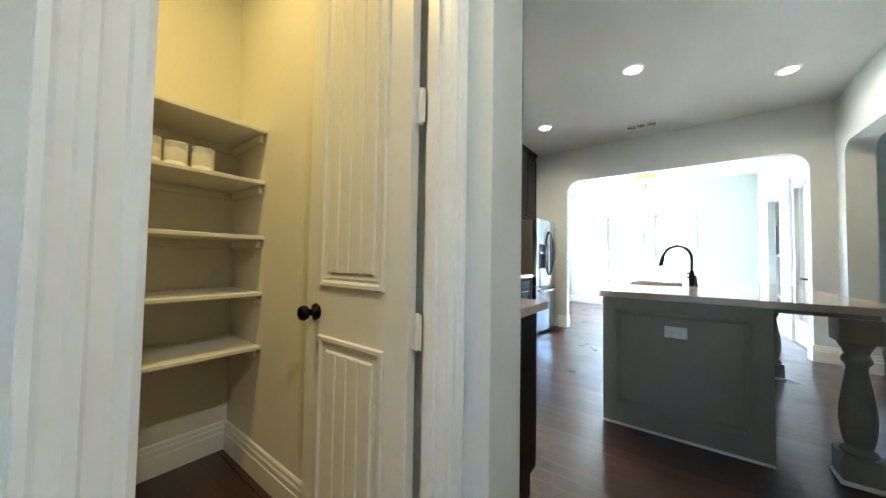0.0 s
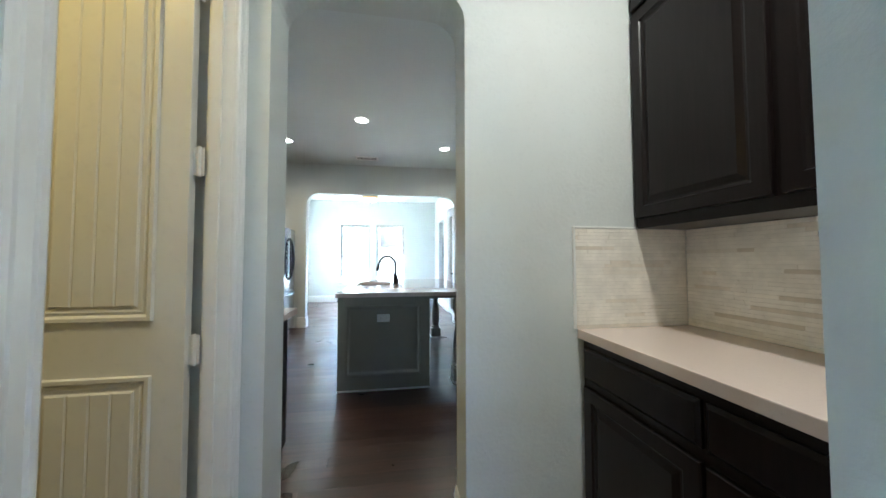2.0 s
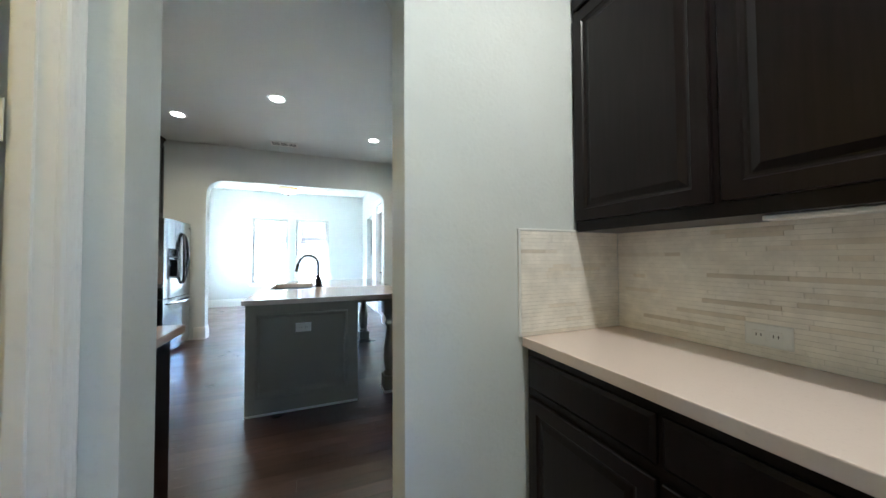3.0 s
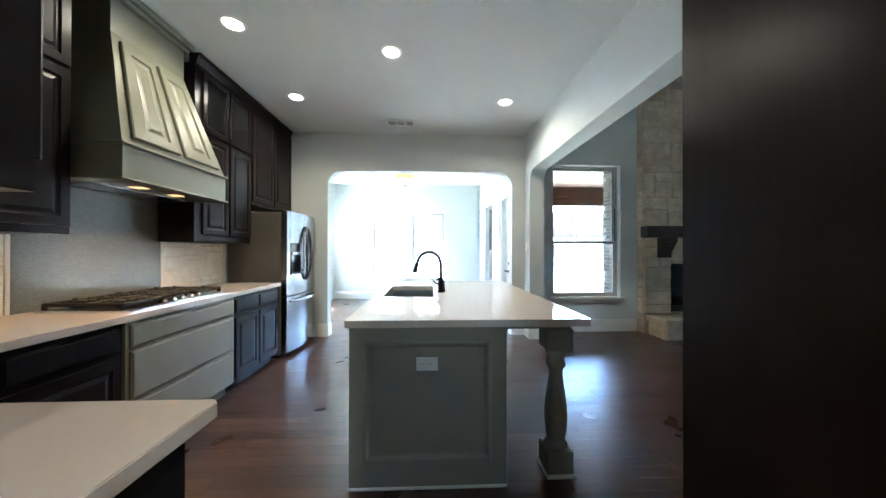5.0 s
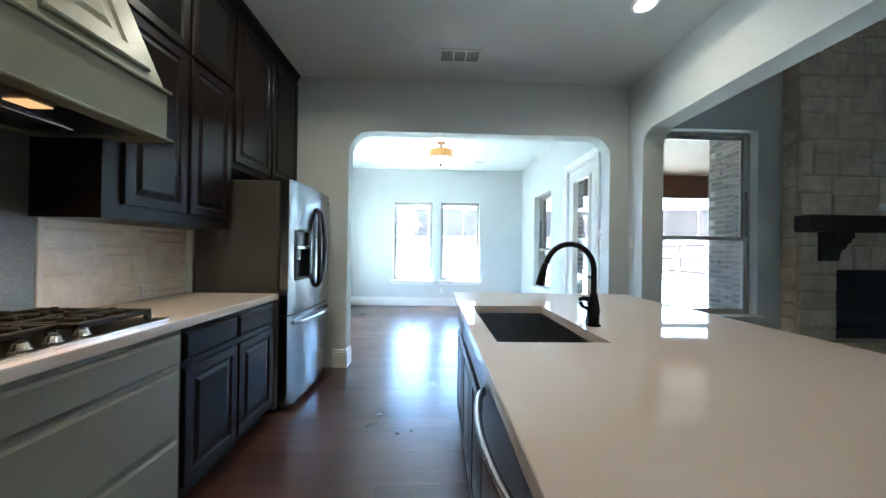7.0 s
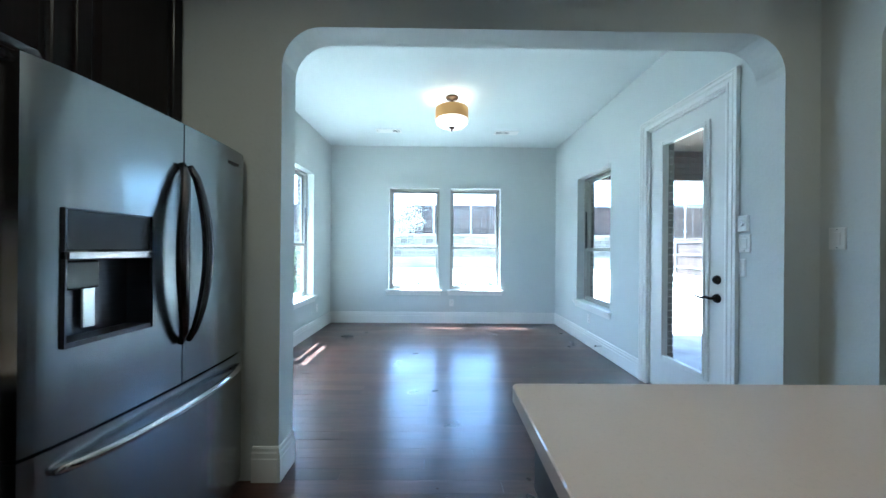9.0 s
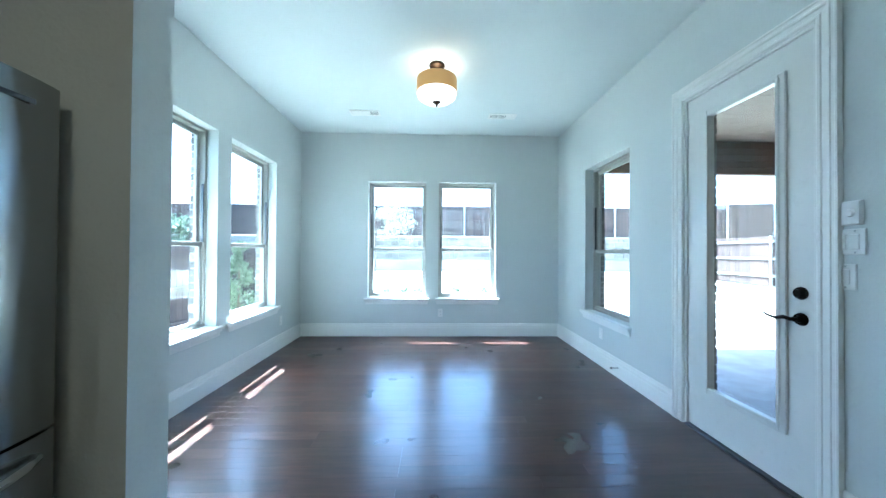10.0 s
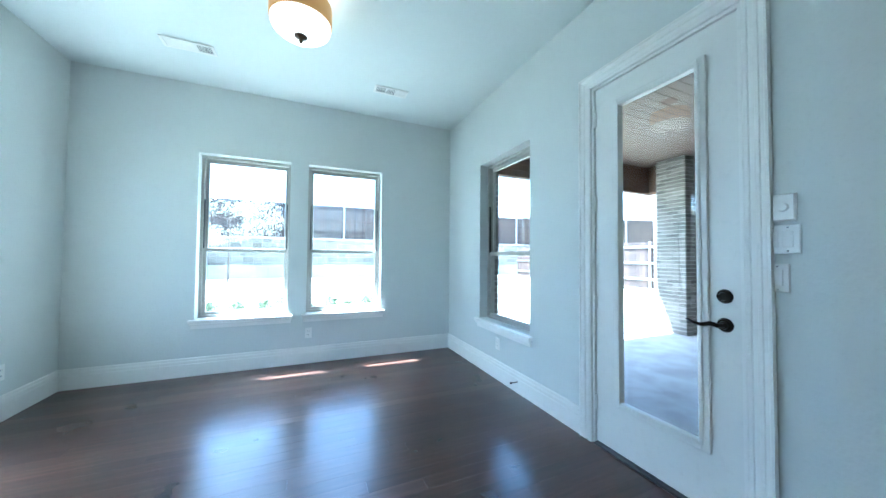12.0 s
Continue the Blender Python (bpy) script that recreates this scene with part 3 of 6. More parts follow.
# ---- windows ----
def window(name, origin, u, width, z0, z1, depth=0.10, label="double-hung window with pale beige frame", sill=True):
    """Double-hung window in a drywall return; origin: the inner lower corner at the wall face, u: along the wall as seen from inside."""
    M = frame_of((origin[0], origin[1], 0), u)

    def bb(u0, u1, v0, v1, n0, n1, bevel=0.003, bm=None):
        bm = bm or bmesh.new()
        k = bmesh.new()
        box(k, u0, u1, v0, v1, n0, n1, bevel=bevel)
        me = bpy.data.meshes.new("tmp")
        k.to_mesh(me)
        k.free()
        me.transform(M)
        bm.from_mesh(me)
        bpy.data.meshes.remove(me)
        return bm

    w = tagged(new(name), label, kind="structure")
    w.location = M @ Vector((width / 2, z0, -depth))
    f = 0.028
    fr = bb(0, width, z1 - f, z1, -depth - 0.085, -depth)
    bb(0, width, z0, z0 + f, -depth - 0.085, -depth, bm=fr)
    bb(0, f, z0 + f, z1 - f, -depth - 0.085, -depth, bm=fr)
    bb(width - f, width, z0 + f, z1 - f, -depth - 0.085, -depth, bm=fr)
    part("window_frame", fr, VINYL, w)
    mid = z0 + (z1 - z0) * 0.415
    s = 0.032
    for nm, a, b, n0 in (("lower_sash", z0 + f, mid + 0.024, -depth - 0.012), ("upper_sash", mid - 0.018, z1 - f, -depth - 0.050)):
        th = 0.035 if nm == "lower_sash" else 0.030
        sm = bb(f, width - f, a, a + s, n0 - th, n0)
        bb(f, width - f, b - s - 0.008, b, n0 - th, n0, bm=sm)
        bb(f, f + s, a + s, b - s - 0.008, n0 - th, n0, bm=sm)
        bb(width - f - s, width - f, a + s, b - s - 0.008, n0 - th, n0, bm=sm)
        sash = part(nm, sm, VINYL, w)
        pane = part("pane", bb(f + s - 0.004, width - f - s + 0.004, a + s - 0.004, b - s - 0.004, n0 - 0.018, n0 - 0.014, 0), GLASS, sash)
        pane.visible_shadow = False
    part("jamb_liner", bb(f, f + 0.012, mid + 0.02, mid + 0.55, -depth - 0.022, -depth - 0.004, 0, bb(width - f - 0.012, width - f, mid + 0.02, mid + 0.55, -depth - 0.022, -depth - 0.004, 0)), STEELD, w)
    part("sash_lock", bb(width / 2 - 0.03, width / 2 + 0.03, mid + 0.018, mid + 0.03, -depth - 0.035, -depth - 0.015, 0.003), VINYL, w)
    if sill:
        st = bb(-0.05, width + 0.05, z0 - 0.035, z0, 0.002, 0.05, 0.006)
        bb(0.002, width - 0.002, z0 - 0.035, z0 - 0.001, -depth, 0.003, 0, bm=st)
        part("window_sill", st, TRIM, w)
        ap = bb(-0.03, width + 0.03, z0 - 0.095, z0 - 0.036, 0.002, 0.018, 0.003)
        bb(-0.04, width + 0.04, z0 - 0.056, z0 - 0.036, 0.018, 0.034, 0.005, bm=ap)
        part("apron", ap, TRIM, w)
    return w


window("window_1", (-0.87, NB), (1, 0, 0), 0.87, 0.575, 2.33)
window("window_2", (0.19, NB), (1, 0, 0), 0.87, 0.575, 2.33)
window("window_3", (NL, 6.89), (0, 1, 0), 0.88, 0.575, 2.38)
window("window_4", (NL, 7.96), (0, 1, 0), 0.88, 0.575, 2.38)
window("window_5", (NR, 8.71), (0, -1, 0), 0.89, 0.56, 2.31)
window("window_6", (2.63, YL), (1, 0, 0), 1.10, 0.55, 2.66, 0.09)
window("window_7", (6.12, YL), (1, 0, 0), 1.10, 0.56, 2.66, 0.09)

# ---- doors ----
CAS = [(0.0, 0.0), (0.0, 0.012), (0.010, 0.018), (0.022, 0.018), (0.026, 0.013), (0.048, 0.016), (0.052, 0.021), (0.064, 0.023), (0.068, 0.019), (0.082, 0.021), (0.088, 0.026), (0.098, 0.026), (0.100, 0.0)]


def casing(parent, M, u0, u1, z1, width, depth=0.0, left=1.0):
    """Moulded casing around an opening on one face, mitred at the corners."""
    k = width / 0.1
    bm = bmesh.new()
    path = []
    for w, h in CAS:
        w *= k
        path.append([M @ Vector(p) for p in ((u0 - w * left, 0.001, h + depth), (u0 - w * left, z1 + w, h + depth), (u1 + w, z1 + w, h + depth), (u1 + w, 0.001, h + depth))])
    rows = [[bm.verts.new(p) for p in r] for r in path]
    for i in range(len(rows)):
        a, b = rows[i], rows[(i + 1) % len(rows)]
        for j in range(3):
            bm.faces.new((a[j], a[j + 1], b[j + 1], b[j]))
    bm.faces.new([r[0] for r in rows])
    bm.faces.new([r[3] for r in rows][::-1])
    return part("casing", bm, TRIM, parent)


def patio_door():
    M = frame_of((NR, 7.15, 0), (0, -1, 0))
    d = tagged(new("door_1"), "white painted door with one tall glass pane, closed", kind="structure")
    d.location = (NR + 0.03, 6.74, 0)
    casing(d, M, 0.0, 0.83, 2.43, 0.095, 0.001)
    part("jamb", boxes((NR - 0.001, NR + 0.155, 7.132, 7.149, 0, 2.429), (NR - 0.001, NR + 0.155, 6.321, 6.338, 0, 2.429), (NR - 0.001, NR + 0.155, 6.338, 7.132, 2.412, 2.429)), TRIM, d)
    x0, x1 = NR + 0.012, NR + 0.056
    g = (6.50, 6.955, 0.335, 2.235)
    leaf = holed(bmesh.new(), "x", x0, x1, 6.342, 7.128, 0.022, 2.408, [g])
    lf = part("leaf", leaf, DOORP, d)
    bm = bmesh.new()
    for a, b, w, p in ((-0.035, 0.0, 0.014, x0), (-0.008, 0.012, 0.022, x0)):
        box(bm, p - w, p, g[0] + a, g[0] + b, g[2] + a, g[3] - a, 0.004)
        box(bm, p - w, p, g[1] - b, g[1] - a, g[2] + a, g[3] - a, 0.004)
        box(bm, p - w + 0.0005, p, g[0] + b, g[1] - b, g[2] + a, g[2] + b, 0.004)
        box(bm, p - w + 0.0005, p, g[0] + b, g[1] - b, g[3] - b, g[3] - a, 0.004)
    part("glazing_bead", bm, DOORP, lf)
    pane = part("pane", one(x0 + 0.015, x0 + 0.021, g[0] - 0.004, g[1] + 0.004, g[2] - 0.004, g[3] + 0.004), GLASS, lf)
    pane.visible_shadow = False
    part("threshold", one(NR - 0.02, NR + 0.15, 6.34, 7.13, 0.001, 0.018, 0.004), STEELD, d)
    for z in (0.28, 0.95, 1.62, 2.2):
        bm = one(x0 - 0.010, x0 - 0.001, 7.118, 7.146, z - 0.05, z + 0.05, 0.002)
        lathe(bm, [(0.006, z - 0.052), (0.006, z + 0.052)], x0 - 0.012, 7.130, 10)
        part("hinge", bm, TRIM, d)
    yk = 6.405
    def disc(x, y, z, r, t, bm=None):
        bm = bm or bmesh.new()
        bmesh.ops.create_cone(bm, cap_ends=True, segments=24, radius1=r, radius2=r * 0.8, depth=t, matrix=Matrix.Translation((x - t / 2, y, z)) @ pose(0, 0, 0, 0, -90, 0))
        return bm
    part("deadbolt", disc(x0 - 0.012, yk, 1.07, 0.022, 0.01, disc(x0, yk, 1.07, 0.034, 0.014)), BRONZE, d, "round bronze deadbolt")
    lv = part("door_handle", disc(x0 - 0.012, yk, 0.935, 0.020, 0.012, disc(x0, yk, 0.935, 0.034, 0.014)), BRONZE, d, "bronze door lever")
    part("lever", tube(bmesh.new(), [(x0 - 0.02, yk, 0.935), (x0 - 0.055, yk + 0.004, 0.936), (x0 - 0.062, yk + 0.03, 0.943), (x0 - 0.060, yk + 0.07, 0.930), (x0 - 0.060, yk + 0.105, 0.936), (x0 - 0.060, yk + 0.135, 0.948)], [0.012, 0.011, 0.011, 0.009, 0.007, 0.004]), BRONZE, lv)


def pantry_door():
    d = tagged(new("door_2"), "white painted panel door standing open into a pantry", kind="structure")
    d.location = (0.1, 0.68, 0)
    M = frame_of((0.165, 0.360, 0), (0, 1, 0))
    casing(d, M, 0.024, 0.640, 2.44, 0.048, 0.001, 1.85)
    part("jamb", boxes((0.081, 0.167, 0.3605, 0.382, 0, 2.449), (0.081, 0.167, 0.998, 1.0115, 0, 2.449), (0.081, 0.167, 0.382, 0.998, 2.436, 2.449)), TRIM, d)
    part("stop", boxes((0.095, 0.13, 0.382, 0.388, 0, 2.436), (0.095, 0.13, 0.988, 0.998, 0, 2.436)), TRIM, d)
    x0, x1, y0, y1 = -0.497, 0.045, 0.972, 1.007
    leaf = part("leaf", one(x0, x1, y0, y1, 0.012, 2.43, 0.002), DOORP, d)
    F = frame_of((x0, y0, 0), (1, 0, 0))
    L = x1 - x0
    for v0, v1 in ((0.16, 0.832), (1.012, 2.30)):
        bm = bmesh.new()
        u0, u1 = 0.092, L - 0.097
        # moulded rim around the sunk panel
        rim = []
        for ins, h in ((0, 0.0005), (0.004, 0.010), (0.016, 0.010), (0.024, 0.001), (0.034, 0.004), (0.046, 0.0006)):
            rim.append([bm.verts.new(F @ Vector(p)) for p in ((u0 + ins, v0 + ins, h), (u1 - ins, v0 + ins, h), (u1 - ins, v1 - ins, h), (u0 + ins, v1 - ins, h))])
        for a, b in zip(rim, rim[1:]):
            for i in range(4):
                bm.faces.new((a[i], a[(i + 1) % 4], b[(i + 1) % 4], b[i]))
        bm.faces.new(rim[0][::-1])
        bm.faces.new(rim[-1])
        n = 4
        wv = (u1 - u0 - 0.10) / n
        for i in range(n):
            tiers(bm, F, u0 + 0.05 + i * wv, u0 + 0.05 + (i + 1) * wv, v0 + 0.05, v1 - 0.05, [(0.0, 0.004), (0.005, 0.008)], 0.0007)
        part("panel", bm, DOORP, leaf)
    bm = bmesh.new()
    xk = x0 + 0.068
    rows = [(0.031, 0), (0.031, 0.006), (0.012, 0.010), (0.011, 0.030), (0.024, 0.040), (0.029, 0.052), (0.024, 0.064), (0.010, 0.068)]
    lathe(bm, rows, 0, 0)
    bmesh.ops.transform(bm, matrix=Matrix.Translation((xk, y0, 0.913)) @ pose(0, 0, 0, 90, 0, 0), verts=bm.verts)
    part("door_handle", bm, BRONZE, d, "dark bronze door knob", True)
    for z in (0.25, 0.905, 1.573, 2.22):
        bm = one(0.0455, 0.080, y0 + 0.018, y0 + 0.021, z - 0.05, z + 0.05)
        lathe(bm, [(0.005, z - 0.055), (0.0075, z - 0.05), (0.0075, z + 0.05), (0.005, z + 0.055)], 0.063, y0 + 0.019, 10)
        part("hinge", bm, TRIM, d)


patio_door()
pantry_door()

# ---- cabinets ----
DOORSTEPS = [(0.0, 0.014), (0.003, 0.019), (0.050, 0.019), (0.054, 0.013), (0.062, 0.010), (0.068, 0.010), (0.090, 0.018), (0.094, 0.018)]
DRAWERSTEPS = [(0.0, 0.010), (0.012, 0.019)]


def panel_door(parent, M, u0, u1, v0, v1, mat, name="door", label="", steps=None, lift=0.0):
    steps = steps or DOORSTEPS
    return part(name, tiers(bmesh.new(), M @ Matrix.Translation((0, 0, lift)), u0, u1, v0, v1, steps, 0.0005), mat, parent, label)


def base_cabinet(origin, u, width, depth, doors, mat, label, group, drawers=True, drawer_only=False, height=0.873):
    """origin: lower left front corner on the floor; u: to the right along its face."""
    M = frame_of(origin, u)
    c = thing("base_cabinet", M @ Vector((width / 2, 0, -depth / 2)), label, "cabinet", group)
    bm = bmesh.new()
    k = bmesh.new()
    box(k, 0.001, width - 0.001, 0.10, height, -depth, 0.0)
    box(k, 0.002, width - 0.002, 0.0, 0.0995, -depth, -0.07)
    me = bpy.data.meshes.new("tmp")
    k.to_mesh(me)
    k.free()
    me.transform(M)
    bm.from_mesh(me)
    part("carcass", bm, mat, c)
    if drawer_only:
        for v0, v1 in ((0.715, 0.845), (0.405, 0.690), (0.105, 0.380)):
            panel_door(c, M, 0.025, width - 0.025, v0, v1, mat, "drawer", "", DRAWERSTEPS)
        return c
    w = width / doors
    for i in range(doors):
        a, b = i * w + (0.02 if i == 0 else 0.008), (i + 1) * w - (0.02 if i == doors - 1 else 0.008)
        if drawers:
            panel_door(c, M, a, b, 0.71, 0.84, mat, "drawer", "", DRAWERSTEPS)
        panel_door(c, M, a, b, 0.125, 0.675 if drawers else 0.84, mat)
    return c


def wall_cabinet(origin, u, width, depth, z0, z1, doors, label, group, tier=None, glazed=False, stile=0.012, foot=0.045):
    M = frame_of((origin[0], origin[1], 0), u)
    c = thing("wall_cabinet", M @ Vector((width / 2, z0, -depth / 2)), label, "cabinet", group)
    bm = bmesh.new()
    k = bmesh.new()
    box(k, 0.001, width - 0.001, z0, z1, -depth, 0.0)
    me = bpy.data.meshes.new("tmp")
    k.to_mesh(me)
    k.free()
    me.transform(M)
    bm.from_mesh(me)
    part("carcass", bm, ESPRESSO, c)
    w = (width - stile - 0.012) / doors
    for i in range(doors):
        a, b = stile + i * w + (0 if i == 0 else 0.012), stile + (i + 1) * w - (0 if i == doors - 1 else 0.012)
        top = tier or z1
        panel_door(c, M, a, b, z0 + foot, top - 0.012, ESPRESSO)
        if tier:
            if glazed:
                d = part("upper_door", tiers(bmesh.new(), M, a, b, tier + 0.012, z1 - 0.03, [(0.0, 0.014), (0.003, 0.019), (0.048, 0.019), (0.056, 0.010)], 0.0005), ESPRESSO, c)
                part("pane", tiers(bmesh.new(), M, a + 0.058, b - 0.058, tier + 0.07, z1 - 0.088, [(0, 0.0125)], 0.0103), CABGLASS, d)
            else:
                panel_door(c, M, a, b, tier + 0.012, z1 - 0.03, ESPRESSO, "upper_door")
    return c


def crown(name, M, width, z0, parent_label, proj=0.05, mat=None, z1=CZ):
    """Stepped moulding along the top of a cabinet run."""
    bm = bmesh.new()
    prof = [(0.0, z0), (0.012, z0 + 0.01), (0.016, z0 + 0.03), (proj * 0.6, z0 + (z1 - z0) * 0.7), (proj, z1 - 0.012), (proj, z1 - 0.002), (-0.05, z1 - 0.002), (-0.05, z0)]
    ra = [bm.verts.new(M @ Vector((0, z, n))) for n, z in prof]
    rb = [bm.verts.new(M @ Vector((width, z, n))) for n, z in prof]
    for i in range(len(prof)):
        j = (i + 1) % len(prof)
        bm.faces.new((ra[i], rb[i], rb[j], ra[j]))
    bm.faces.new(ra)
    bm.faces.new(rb[::-1])
    return single(name, bm, mat or ESPRESSO, parent_label, "moulding")


ESP = "dark espresso wood cabinet with raised panel doors"
KF = -1.105       # face of the kitchen base run
UF = -1.42        # face of the wall cabinets
RUN = "kitchen base cabinets"
base_cabinet((KF, 1.93, 0), (0, 1, 0), 1.06, 0.60, 2, ESPRESSO, "dark espresso base cabinet with raised panel doors under a white worktop", RUN)
base_cabinet((KF + 0.012, 2.995, 0), (0, 1, 0), 1.01, 0.61, 1, SAGE, "grey-green base cabinet with three wide drawers under the cooktop", RUN, drawer_only=True)
base_cabinet((KF, 4.01, 0), (0, 1, 0), 0.83, 0.60, 2, ESPRESSO, "dark espresso base cabinet with two drawers over two raised panel doors", RUN)
base_cabinet((0.10, 1.86, 0), (-1, 0, 0), 1.20, 0.60, 2, ESPRESSO, "dark espresso base cabinet with a plain end panel beside the opening", RUN)
setting("cabinet_corner_filler", one(-1.735, -1.105, 1.26, 1.86, 0.0, 0.873), ESPRESSO)
bm = bmesh.new()
prism(bm, [(-1.738, 1.252), (0.128, 1.252), (0.142, 1.262), (0.142, 1.905), (0.128, 1.92), (-1.06, 1.92), (-1.06, 4.83), (-1.075, 4.845), (-1.738, 4.845)], lambda p, q, d: (p, q, d), 0.875, 0.915)
bmesh.ops.bevel(bm, geom=[e for e in bm.edges if len(e.link_faces) == 2 and e.calc_face_angle(0) > 1.0], offset=0.003, segments=2, affect="EDGES")
single("worktop", bm, QUARTZ, "creamy white quartz worktop along the kitchen wall", "worktop")

wall_cabinet((UF, 3.97), (0, 1, 0), 0.865, 0.315, 1.365, 2.96, 2, "dark espresso wall cabinet with raised panel doors and glass doors above", "kitchen wall cabinets", 2.375, True, 0.085, 0.07)
wall_cabinet((UF + 0.012, 4.835), (0, 1, 0), 1.03, 0.325, 1.82, 2.96, 2, "dark espresso wall cabinet with two tall doors over the refrigerator", "kitchen wall cabinets")
wall_cabinet((UF, 1.95), (0, 1, 0), 1.06, 0.315, 1.38, 2.96, 2, "dark espresso wall cabinet beside the cooker hood", "kitchen wall cabinets", 2.33)
wall_cabinet((0.158, 1.53), (-1, 0, 0), 0.90, 0.275, 1.366, 2.96, 2, "dark espresso wall cabinet with a plain end panel beside the opening", "kitchen wall cabinets", 2.33)
crown("crown_moulding", frame_of((UF, 3.97, 0), (0, 1, 0)), 1.895, 2.95, "dark espresso crown moulding over wall cabinets")
crown("crown_moulding", frame_of((UF, 1.95, 0), (0, 1, 0)), 1.06, 2.95, "dark espresso crown moulding over wall cabinets")
crown("crown_moulding", frame_of((0.158, 1.53, 0), (-1, 0, 0)), 0.90, 2.95, "dark espresso crown moulding over wall cabinets")

# tall cabinet by the opening
tc = thing("tall_cabinet", (1.75, 1.6, 0), "tall dark espresso cabinet with a plain side panel, floor to ceiling", "cabinet")
part("carcass", one(1.39, 2.11, 1.256, 1.93, 0.0, 2.96), ESPRESSO, tc)
MT = frame_of((2.11, 1.93, 0), (-1, 0, 0))
for a, b in ((0.02, 0.352), (0.366, 0.70)):
    panel_door(tc, MT, a, b, 0.12, 1.32, ESPRESSO)
    panel_door(tc, MT, a, b, 1.34, 2.92, ESPRESSO)
part("side_panel", one(1.372, 1.389, 1.256, 1.948, 0.0, 2.96, 0.003), ESPRESSO, tc)
part("crown", one(1.35, 2.11, 1.256, 1.975, 2.962, 3.048, 0.01), ESPRESSO, tc)

# niche by the pantry
for y0, n in ((1.045, 1),):
    base_cabinet((1.582, 1.045, 0), (0, -1, 0), 1.10, 0.535, 2, ESPRESSO, "dark espresso base cabinet with raised panel doors in a niche", "niche cabinets")
single("worktop", one(1.555, 2.118, -0.062, 1.048, 0.875, 0.915, 0.003, 2), QUARTZ, "creamy white quartz worktop in a niche", "worktop")
wall_cabinet((1.858, 1.046), (0, -1, 0), 1.10, 0.26, 1.36, 2.96, 2, "dark espresso wall cabinet with raised panel doors over a niche", "niche cabinets", 2.36)
crown("crown_moulding", frame_of((1.858, 1.046, 0), (0, -1, 0)), 1.10, 2.95, "dark espresso crown moulding over wall cabinets")
single("under_cabinet_light", one(1.90, 1.96, 0.05, 0.42, 1.345, 1.359, 0.003), WHITEP, "slim white light bar under a dark wall cabinet", "light")


def strip_tiles(name, axis, face, sign, u0, u1, z0, z1, label, seed, row=0.0155):
    """Thin stone strips of uneven length on a grout bed."""
    if axis == "x":
        bed = one(min(face, face + sign * 0.006), max(face, face + sign * 0.006), u0, u1, z0, z1)
    else:
        bed = one(u0, u1, min(face, face + sign * 0.006), max(face, face + sign * 0.006), z0, z1)
    wall = setting(name, bed, GROUT, label)
    rnd = random.Random(seed)
    vs, fs = [], []
    n = int((z1 - z0) / row)
    for r in range(n):
        za, zb = z0 + r * (z1 - z0) / n + 0.0006, z0 + (r + 1) * (z1 - z0) / n - 0.0006
        u = u0 - rnd.random() * 0.2
        while u < u1:
            ln = rnd.choice((0.06, 0.10, 0.15, 0.22, 0.30))
            a, b = max(u, u0), min(u + ln - 0.0012, u1)
            u += ln
            if b - a < 0.004:
                continue
            f0, w = face + sign * 0.005, face + sign * (0.0085 + rnd.uniform(0, 0.0008))
            i = len(vs)
            for uu, zz in ((a, za), (b, za), (b, zb), (a, zb)):
                for ww in (f0, w):
                    vs.append((ww, uu, zz) if axis == "x" else (uu, ww, zz))
            fs += [(i + 1, i + 3, i + 5, i + 7), (i, i + 1, i + 7, i + 6), (i + 2, i + 4, i + 5, i + 3), (i, i + 2, i + 3, i + 1), (i + 6, i + 7, i + 5, i + 4)]
    me = bpy.data.meshes.new("strips")
    me.from_pydata(vs, [], fs)
    bm = bmesh.new()
    bm.from_mesh(me)
    return tagged(part("tile_strips", bm, STRIP, wall), kind="stuff")


TL = "off-white stone strip tile backsplash"
strip_tiles("backsplash_niche_side", "y", 1.05, -1, 1.55, 2.11, 0.916, 1.358, TL, 11)
strip_tiles("backsplash_niche_back", "x", 2.12, -1, -0.065, 1.04, 0.916, 1.358, TL, 12)
single("tile_edge", one(1.537, 1.549, 1.0395, 1.0495, 0.916, 1.368, 0.002), TRIM, "white pencil edge tile around a backsplash", "trim")
single("tile_edge", one(1.549, 2.11, 1.0395, 1.0495, 1.3585, 1.368, 0.002), TRIM, "white pencil edge tile around a backsplash", "trim")
strip_tiles("backsplash_right", "x", XK, 1, 4.03, 4.845, 0.916, 1.358, TL, 13)
strip_tiles("backsplash_left", "x", XK, 1, 1.27, 2.97, 0.916, 1.378, TL, 14)
strip_tiles("backsplash_near", "y", YN, 1, -1.72, 0.12, 0.916, 1.364, TL, 15)
setting("backsplash_mosaic", one(XK + 0.0005, XK + 0.009, 3.0, 4.0, 0.916, 1.76), HEX, "grey-blue glass mosaic panel behind the cooktop")
for a, b, c, d in ((2.972, 2.998, 0.916, 1.72), (4.002, 4.028, 0.916, 1.72)):
    single("tile_edge", one(XK + 0.0005, XK + 0.014, a, b, c, d, 0.003), TRIM, "white edge tile beside a mosaic panel", "trim")


